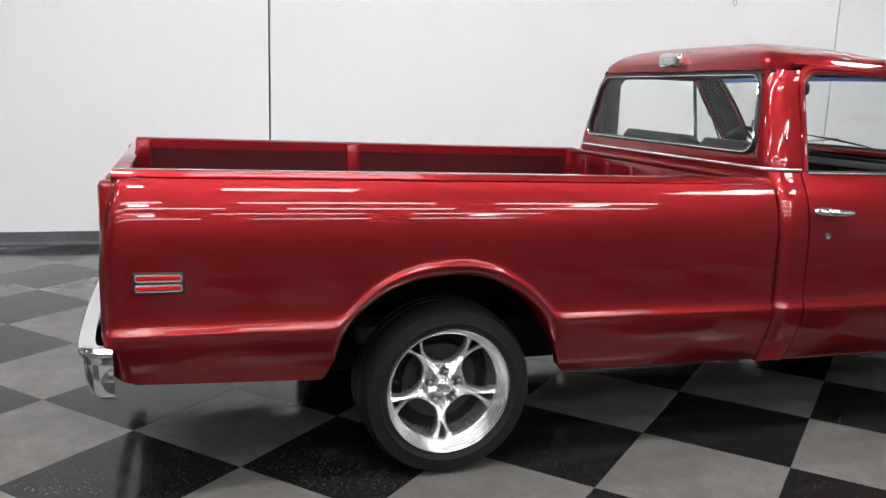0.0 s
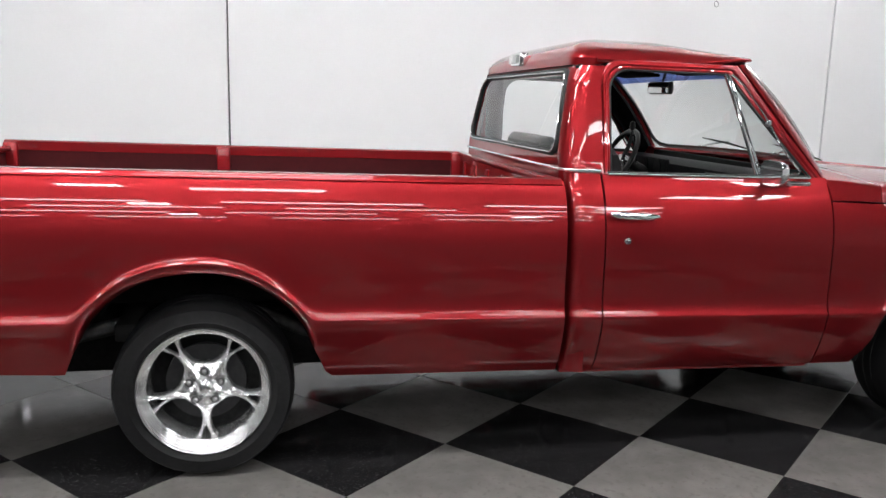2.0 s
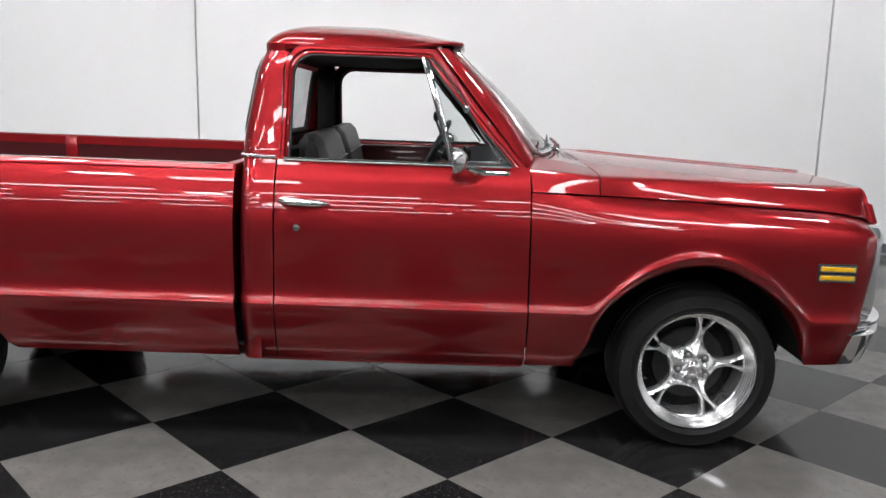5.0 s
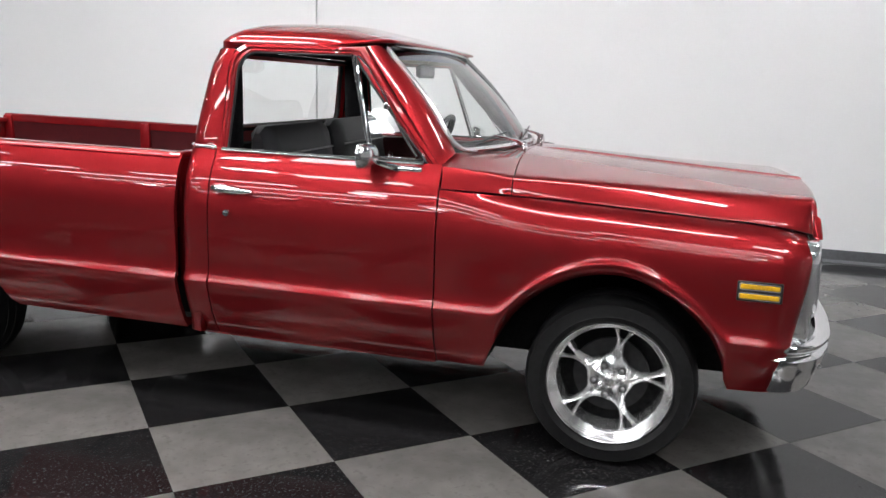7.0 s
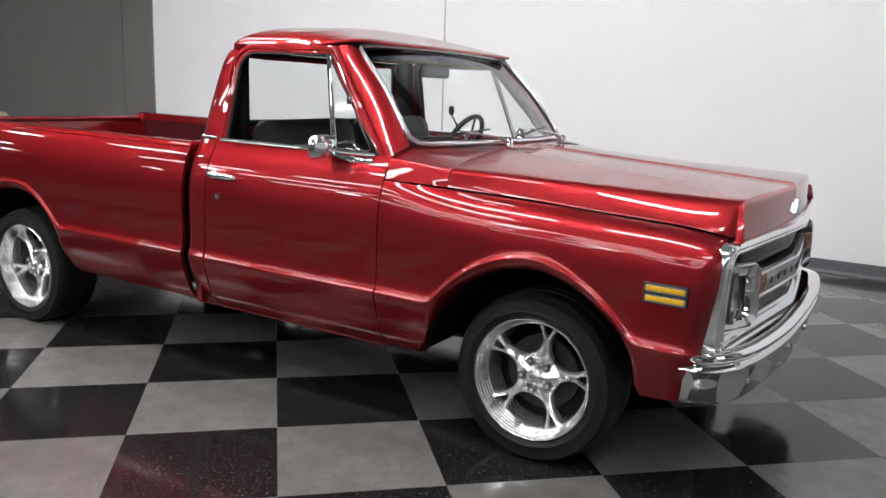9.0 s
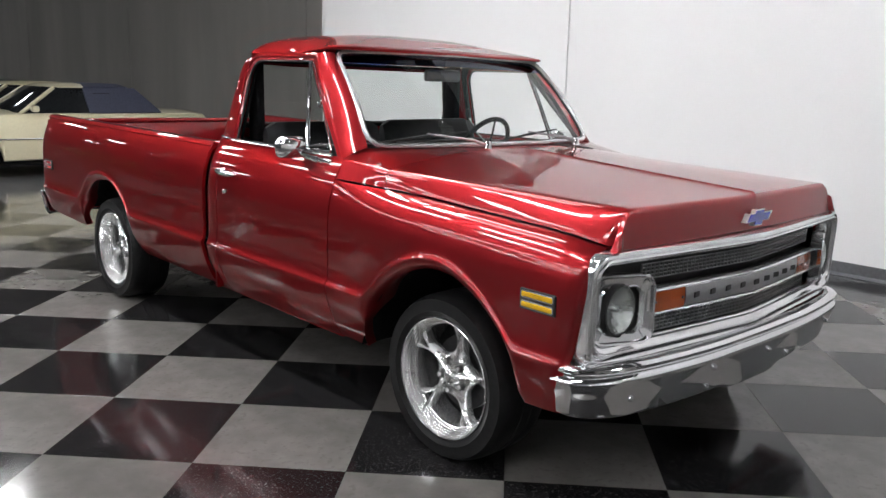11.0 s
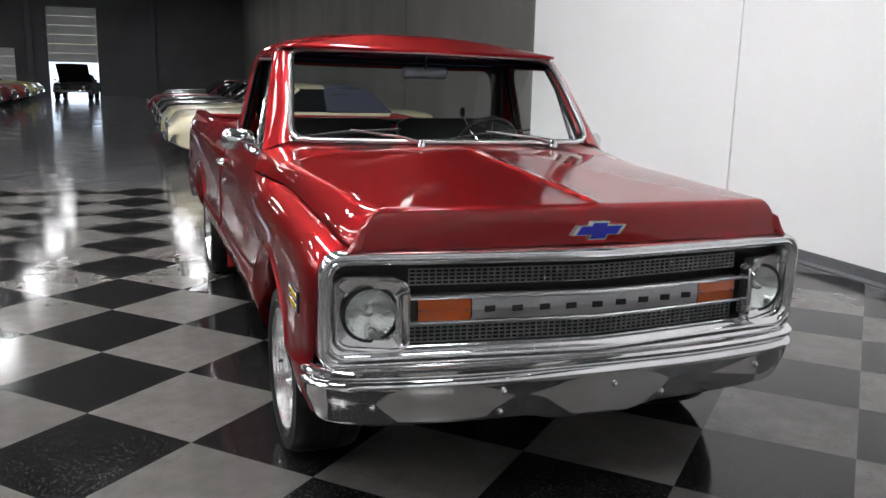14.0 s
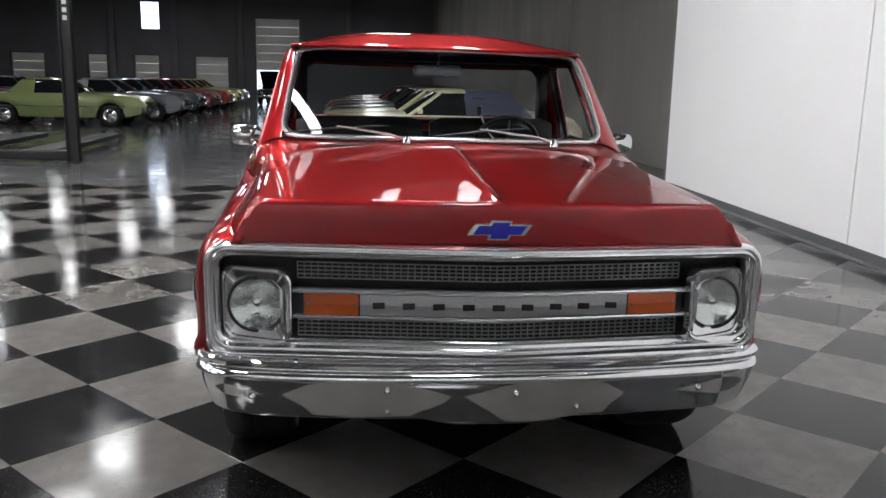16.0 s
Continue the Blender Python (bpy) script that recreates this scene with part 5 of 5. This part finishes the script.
part("mirror_stem", tube([(2.18, 0, 1.52), (2.20, 0, 1.59)], 0.006), STEEL, mi)
for s in (-1, 1):
    part("sun_visor", boxed((2.16, s * 0.36, 1.578), (0.15, 0.44, 0.016), 0.006, Euler((0, 0.12, 0)).to_matrix()), HEADLINER, truck)

# ---- other cars in the hall ----
def car_paint(name, rgb, rough=0.3):
    return mat(name, rgb, rough, 0.15, coat=0.8, coat_rough=0.04, stain=0.05, grain=0.04)


def parked_car(m, paint, label, length=5.1, width=1.86, height=1.36, cabin=(0.30, 0.62), roof_mat=None, open_hood=False, vent=True, rim=None, group="parked cars"):
    """A classic two-door: nose at +x, standing on z = 0."""
    car = empty("parked_car", m, label, "car", group)
    L, W, H = length, width / 2, height
    n = 26
    us = np.linspace(0, 1, n)
    belt = 0.93 * H / 1.36

    def deck(u):      # height of the upper body line from tail to nose
        return ramp(u, [(0, 0.72), (0.02, 0.86), (0.06, 0.90), (0.25, belt), (0.62, belt + 0.01), (0.70, belt), (0.92, 0.86), (0.97, 0.82), (0.99, 0.74), (1, 0.62)])

    def low(u):
        x = -L / 2 + L * u
        z = ramp(u, [(0, 0.46), (0.05, 0.36), (0.12, 0.26), (0.88, 0.24), (0.95, 0.32), (1, 0.44)])
        for c in (-L * 0.275, L * 0.305):
            d = abs(x - c)
            if d < 0.40:
                z = max(z, 0.26 + math.sqrt(max(0.0, 0.40 ** 2 - d ** 2)) * 1.02)
        return z

    us = sorted(set(list(us) + [(c / L + 0.5) + d / L for c in (-L * 0.275, L * 0.305) for d in (-0.41, -0.395, -0.36, -0.3, -0.2, -0.1, 0, 0.1, 0.2, 0.3, 0.36, 0.395, 0.41)]))
    rows = []
    for u in us:
        x = -L / 2 + L * u
        wv = W * ramp(u, [(0, 0.80), (0.02, 0.92), (0.08, 0.98), (0.5, 1.0), (0.9, 0.985), (0.97, 0.94), (1, 0.84)])
        zl, zt = low(u), deck(u)
        crown = 0.03 if 0.03 < u < 0.97 else 0.0
        sec = [(wv * 0.90, zl), (wv * 0.965, zl + 0.02), (wv, min(zl + 0.22, zt - 0.1) if zl < 0.5 else zl + (zt - zl) * 0.35), (wv, zl + (zt - zl) * 0.62), (wv * 0.975, zt - 0.07), (wv * 0.93, zt - 0.015), (wv * 0.85, zt), (wv * 0.5, zt + crown * 0.8), (0, zt + crown)]
        rows.append([(x, -y, z) for y, z in sec] + [(x, y, z) for y, z in sec[:-1][::-1]])
    part("body", grid(rows), paint, car)
    # cabin: glass block with painted roof and pillars
    a, b = cabin
    xa, xb = -L / 2 + L * a, -L / 2 + L * b
    g0 = belt - 0.01
    rows = []
    prof = [(xa - 0.28, 0.0), (xa + 0.16, 1.0), (xb - 0.42, 1.0), (xb + 0.14, 0.0)]

    def shell(inset, top, z0, xs4):
        out = []
        for zz in (0.0, 0.5, 0.9, 1.0):
            z = z0 + (top - z0) * zz
            k = 0.90 - 0.17 * zz - (0.03 if zz == 1.0 else 0)
            xr = xs4[0] + (xs4[1] - xs4[0]) * zz
            xf = xs4[3] + (xs4[2] - xs4[3]) * zz
            out.append([(xr, -W * k * 0.86, z), (xr + 0.06, -W * k, z), (xf - 0.10, -W * k, z), (xf, -W * k * 0.80, z), (xf + 0.03, 0, z), (xf, W * k * 0.80, z), (xf - 0.10, W * k, z), (xr + 0.06, W * k, z), (xr, W * k * 0.86, z), (xr - 0.03, 0, z)])
        return out
    part("glass", grid(shell(0, H - 0.05, g0, [p[0] for p in prof]), closed_u=True), DARKGLASS, car, "dark side glass")
    top = shell(0, H - 0.05, g0, [p[0] for p in prof])
    r1 = [[(x, y * 1.01, z - 0.03) for x, y, z in top[-1]], [(x, y * 1.02, z) for x, y, z in top[-1]], [(0.5 * (prof[1][0] + prof[2][0]) + (x - 0.5 * (prof[1][0] + prof[2][0])) * 0.8, y * 0.85, z + 0.045) for x, y, z in top[-1]], [(0.5 * (prof[1][0] + prof[2][0]) + (x - 0.5 * (prof[1][0] + prof[2][0])) * 0.1, y * 0.1, z + 0.06) for x, y, z in top[-1]]]
    part("roof", grid(r1, closed_u=True), paint, car)
    if roof_mat:
        part("vinyl_top", grid([[(min(x - 0.01, -0.24), y * 1.012, z + 0.006) for x, y, z in r] for r in r1], closed_u=True), roof_mat, car, "blue vinyl covering on the rear half of the roof")
    for s in (-1, 1):
        bm = bmesh.new()
        tube([(xb + 0.06, s * W * 0.90, g0), (xb - 0.46, s * W * 0.735, H - 0.06)], 0.028, False, 6, bm)
        part("front_pillar", bm, paint, car)
        qf = -0.24 if roof_mat else xa + 0.45
        quarter = [(prof[0][0] + 0.02, g0), (qf, g0), (qf + 0.03, H - 0.07), (xa + 0.10, H - 0.07)]
        bm = bmesh.new()
        vs = [bm.verts.new((x, s * W * (0.905 - 0.17 * (z - g0) / (H - 0.05 - g0) + 0.008), z)) for x, z in quarter]
        bm.faces.new(vs)
        qp = thick(part("quarter_panel", bm, roof_mat or paint, car), 0.03)
        if roof_mat:
            zo = (g0 + H) / 2 - 0.03
            part("opera_window", boxed((-0.46, s * W * (0.925 - 0.17 * (zo - g0) / (H - 0.05 - g0)), zo), (0.26, 0.02, 0.24), 0.008, Euler((s * 0.30, 0, 0)).to_matrix()), DARKGLASS, qp, "small dark quarter window")
        part("side_trim", tube([(-L / 2 + 0.5, s * W * 1.005, 0.56), (L / 2 - 0.55, s * W, 0.56)], 0.012, False, 6), CHROME, car)
        part("wing_mirror", boxed((xb - 0.10, s * (W + 0.06), belt + 0.07), (0.10, 0.14, 0.09), 0.03), paint, car)
        part("headlight", lathe([(0.0, 0.015), (0.05, 0.012), (0.075, 0.0), (0.08, -0.03)], 20, axis="x", at=(L / 2 - 0.02, s * W * 0.62, 0.66)), LAMPWHITE, car)
        for c in (-L * 0.275, L * 0.305):
            wl = part("wheel", lathe([(0.19, -0.02), (0.205, 0.006), (0.26, 0.012), (0.30, 0.0), (0.318, -0.03), (0.318, -0.18), (0.29, -0.20), (0.19, -0.19)], 28), RUBBER, car)
            wl.matrix_local = Matrix.Translation((c, s * (W - 0.04), 0.318)) @ Matrix.Rotation(0 if s > 0 else math.pi, 4, "Z")
            part("rim", lathe([(0.20, -0.01), (0.195, 0.008), (0.175, 0.0), (0.17, -0.03), (0.12, -0.02), (0.06, -0.005), (0.05, 0.01), (0.0, 0.012)], 28), rim or CHROME, wl)
    for x, s in ((L / 2 + 0.02, 1), (-L / 2 - 0.02, -1)):
        rows = []
        for y in np.linspace(-W * 0.97, W * 0.97, 13):
            k = abs(y) / W
            xx = x - s * 0.16 * k ** 4
            rows.append([(xx - s * 0.04, y, 0.40), (xx + s * 0.02, y, 0.42), (xx + s * 0.035, y, 0.48), (xx + s * 0.02, y, 0.54), (xx - s * 0.04, y, 0.555)])
        part("bumper", grid(rows), CHROME, car)
    part("grille", boxed((L / 2 - 0.015, 0, 0.64), (0.03, W * 0.9, 0.13), 0.01), BLACK, car)
    if open_hood:
        bm = bmesh.new()
        rows = [[(L * 0.16 + 1.30 * k * math.cos(radians(42)), y, belt + 0.02 + 1.30 * k * math.sin(radians(42)) + 0.03 * math.sin(math.pi * (y / W + 1) / 2)) for y in np.linspace(-W * 0.82, W * 0.82, 7)] for k in (0, 0.33, 0.66, 1.0)]
        thick(part("raised_hood", grid(rows), HEADLINER, car, "raised hood with a dark underside"), 0.03)
    return car


CREAM = car_paint("cream_car_paint", (0.60, 0.55, 0.38))
CREAM2 = car_paint("yellow_cream_car_paint", (0.50, 0.46, 0.29))
LANDAU = mat("blue_vinyl_roof", (0.030, 0.034, 0.058), 0.6, grain=0.2, bump=0.3)
CARBLACK = car_paint("black_car_paint", (0.012, 0.012, 0.014))
DEEPRED = car_paint("deep_red_car_paint", (0.12, 0.008, 0.012))
GREEN = car_paint("light_green_car_paint", (0.22, 0.27, 0.10))
SILVER = car_paint("silver_car_paint", (0.14, 0.145, 0.16))
TEAL = car_paint("teal_car_paint", (0.06, 0.10, 0.115))
ORANGE = car_paint("orange_red_car_paint", (0.30, 0.035, 0.012))
YELLOWP = car_paint("pale_yellow_car_paint", (0.42, 0.37, 0.12))
CHARCOAL = car_paint("charcoal_car_paint", (0.05, 0.052, 0.058))

# row along the concrete wall, noses to the aisle
NORTH = [(-8.05, 1.22, CREAM, "cream two-door coupe with a blue vinyl half roof", LANDAU, False, 4.5),
         (-10.2, 1.18, CREAM2, "pale cream two-door coupe parked by the concrete wall", None, False, 4.5),
         (-13.4, 1.4, CARBLACK, "black coupe parked in a row along the wall", None, False, 4.9),
         (-16.4, 1.4, CARBLACK, "black coupe parked by the concrete wall", None, False, 4.9),
         (-19.6, 1.3, DEEPRED, "deep red two-door coupe parked in the row", None, False, 4.9),
         (-23.2, 1.6, CARBLACK, "black coupe parked by the concrete wall", None, False, 4.9),
         (-26.9, 1.9, CHARCOAL, "charcoal coupe parked in a row along the wall", None, False, 5.0)]
for x, y, paint, label, roof_m, opened, ln in NORTH:
    parked_car(pose(x, y, -0.004, 0, 0, -90), paint, label, length=ln, height=1.33, cabin=(0.26, 0.645), roof_mat=roof_m, open_hood=opened)
# row across the aisle, noses towards it
SOUTH = [(-19.35, -8.75, GREEN, "light green two-door hardtop", 5.0, False), (-22.2, -8.15, SILVER, "silver-grey coupe with orange marker lamps", 4.9, False),
         (-26.3, -8.3, TEAL, "dark teal two-door coupe by the aisle", 4.8, False), (-29.5, -8.2, DEEPRED, "deep red two-door coupe by the aisle", 4.9, False), (-32.8, -8.1, ORANGE, "orange-red two-door coupe by the aisle", 4.9, False),
         (-36.2, -8.1, YELLOWP, "pale yellow two-door coupe by the aisle", 4.9, False), (-39.8, -8.2, YELLOWP, "pale yellow sedan near the end wall", 4.9, False)]
for x, y, paint, label, ln, opened in SOUTH:
    parked_car(pose(x, y, -0.004, 0, 0, 90), paint, label, length=ln, open_hood=opened)
parked_car(pose(-25.0, -13.8, -0.004, 0, 0, 90), DEEPRED, "red coupe in the second row", length=4.9)
parked_car(pose(-29.5, -13.8, -0.004, 0, 0, 90), CHARCOAL, "charcoal coupe in the second row", length=4.9)
parked_car(pose(-21.5, -13.8, -0.004, 0, 0, 90), CHARCOAL, "charcoal coupe in the second row", length=4.9)
parked_car(pose(-42.3, -4.3, -0.004, 0, 0, -4), CARBLACK, "black car with its hood raised before the daylight", length=4.6, open_hood=True)

# four-post lift: one upright, its foot and runway
lift = empty("car_lift", pose(-8.0, -5.05, 0), "black steel car lift upright with white lettering bars", "car lift")
bm = bmesh.new()
box(bm, (-0.05, 0, 2.3), (0.10, 0.19, 4.6), 0.008)
box(bm, (0.02, -0.085, 2.3), (0.12, 0.02, 4.6), 0.004)
box(bm, (0.02, 0.085, 2.3), (0.12, 0.02, 4.6), 0.004)
part("upright", bm, BLACK, lift, "", False)
part("base_plate", boxed((0, 0, 0.004), (0.34, 0.40, 0.016), 0.004), BLACK, lift, "", False)
for k in range(4):
    part("anchor_bolt", lathe([(0.0, 0.03), (0.012, 0.03), (0.012, 0.0)], 8, axis="z", at=(0.12 * (1 if k % 2 else -1), 0.15 * (1 if k < 2 else -1), 0.01)), STEEL, lift)
part("lettering_plate", boxed((0.003, 0, 2.72), (0.008, 0.105, 0.92), 0.002), BLACK, lift, "", False)
for k in range(7):
    part("lettering_bar", boxed((0.009, 0, 3.10 - 0.125 * k), (0.006, 0.07, 0.075), 0.003), DOORWHITE, lift, "", False)
part("crossbeam", boxed((-0.05, -1.45, 0.12), (0.16, 2.7, 0.16), 0.02), BLACK, lift, "", False)
part("far_upright", boxed((-0.05, -2.9, 2.3), (0.12, 0.19, 4.6), 0.01), BLACK, lift, "", False)
part("runway", boxed((-2.3, -0.62, 0.15), (4.5, 0.48, 0.10), 0.02), BLACK, lift, "", False)
part("runway", boxed((-2.3, -2.15, 0.15), (4.5, 0.48, 0.10), 0.02), BLACK, lift, "", False)

# ---- checkered vinyl floor: squares laid on the diagonal ----
GX, GY, GH = 1.8074, -0.8688, 0.4285          # a corner, and half a square's diagonal
SQ = GH * math.sqrt(2)
tiles = empty("tile_floor", Matrix.Identity(4), "glossy black and grey checkered vinyl tile floor", "floor", "", "structure")


def tile_bm(bm, m, side=SQ):
    t, e = side / 2 - 0.0004, 0.0012
    lo = [bm.verts.new(m @ Vector((x, y, -0.004))) for x, y in ((-t, -t), (t, -t), (t, t), (-t, t))]
    mid = [bm.verts.new(m @ Vector((x, y, -0.0005))) for x, y in ((-t, -t), (t, -t), (t, t), (-t, t))]
    hi = [bm.verts.new(m @ Vector((x, y, 0.0))) for x, y in ((-t + e, -t + e), (t - e, -t + e), (t - e, t - e), (-t + e, t - e))]
    for a, b in ((lo, mid), (mid, hi)):
        for i in range(4):
            bm.faces.new((a[i], a[(i + 1) % 4], b[(i + 1) % 4], b[i]))
    bm.faces.new(hi)


shared = []
for material in (TILE_LIGHT, TILE_DARK):
    bm = bmesh.new()
    tile_bm(bm, Matrix.Identity(4))
    me = bpy.data.meshes.new("tile")
    bm.to_mesh(me)
    bm.free()
    me.materials.append(material)
    shared.append(me)
rest = [bmesh.new(), bmesh.new()]
spin = Matrix.Rotation(TURN + math.pi / 4, 4, "Z")
cT, sT = math.cos(TURN), math.sin(TURN)
near_tiles = []
for i in range(-30, 31):
    for j in range(-30, 31):
        if (i + j) % 2 == 0:
            continue
        x, y = GX + GH * (i * cT - j * sT), GY + GH * (i * sT + j * cT)
        u, v = (x * cT + (y - 3.87) * sT), (-x * sT + (y - 3.87) * cT)
        if v > 0.02 or x < -5.25 or x > 11.5 or y < -9.0:
            continue
        kind = 0 if j % 2 else 1
        near_tiles.append((math.hypot((x - 2.2) * 0.75, y + 1.0), x, y, kind, u, v))
near_tiles.sort()
for n, (_, x, y, kind, u, v) in enumerate(near_tiles):
    m = Matrix.Translation((x, y, 0)) @ spin
    if n < 298:
        o = new("tile", shared[kind])
        o.parent, o.matrix_local = tiles, m
    else:
        tile_bm(rest[kind], m)
for bm, material in zip(rest, (TILE_LIGHT, TILE_DARK)):
    tagged(part("outer_tiles", bm, material, tiles, "", False), kind="stuff")
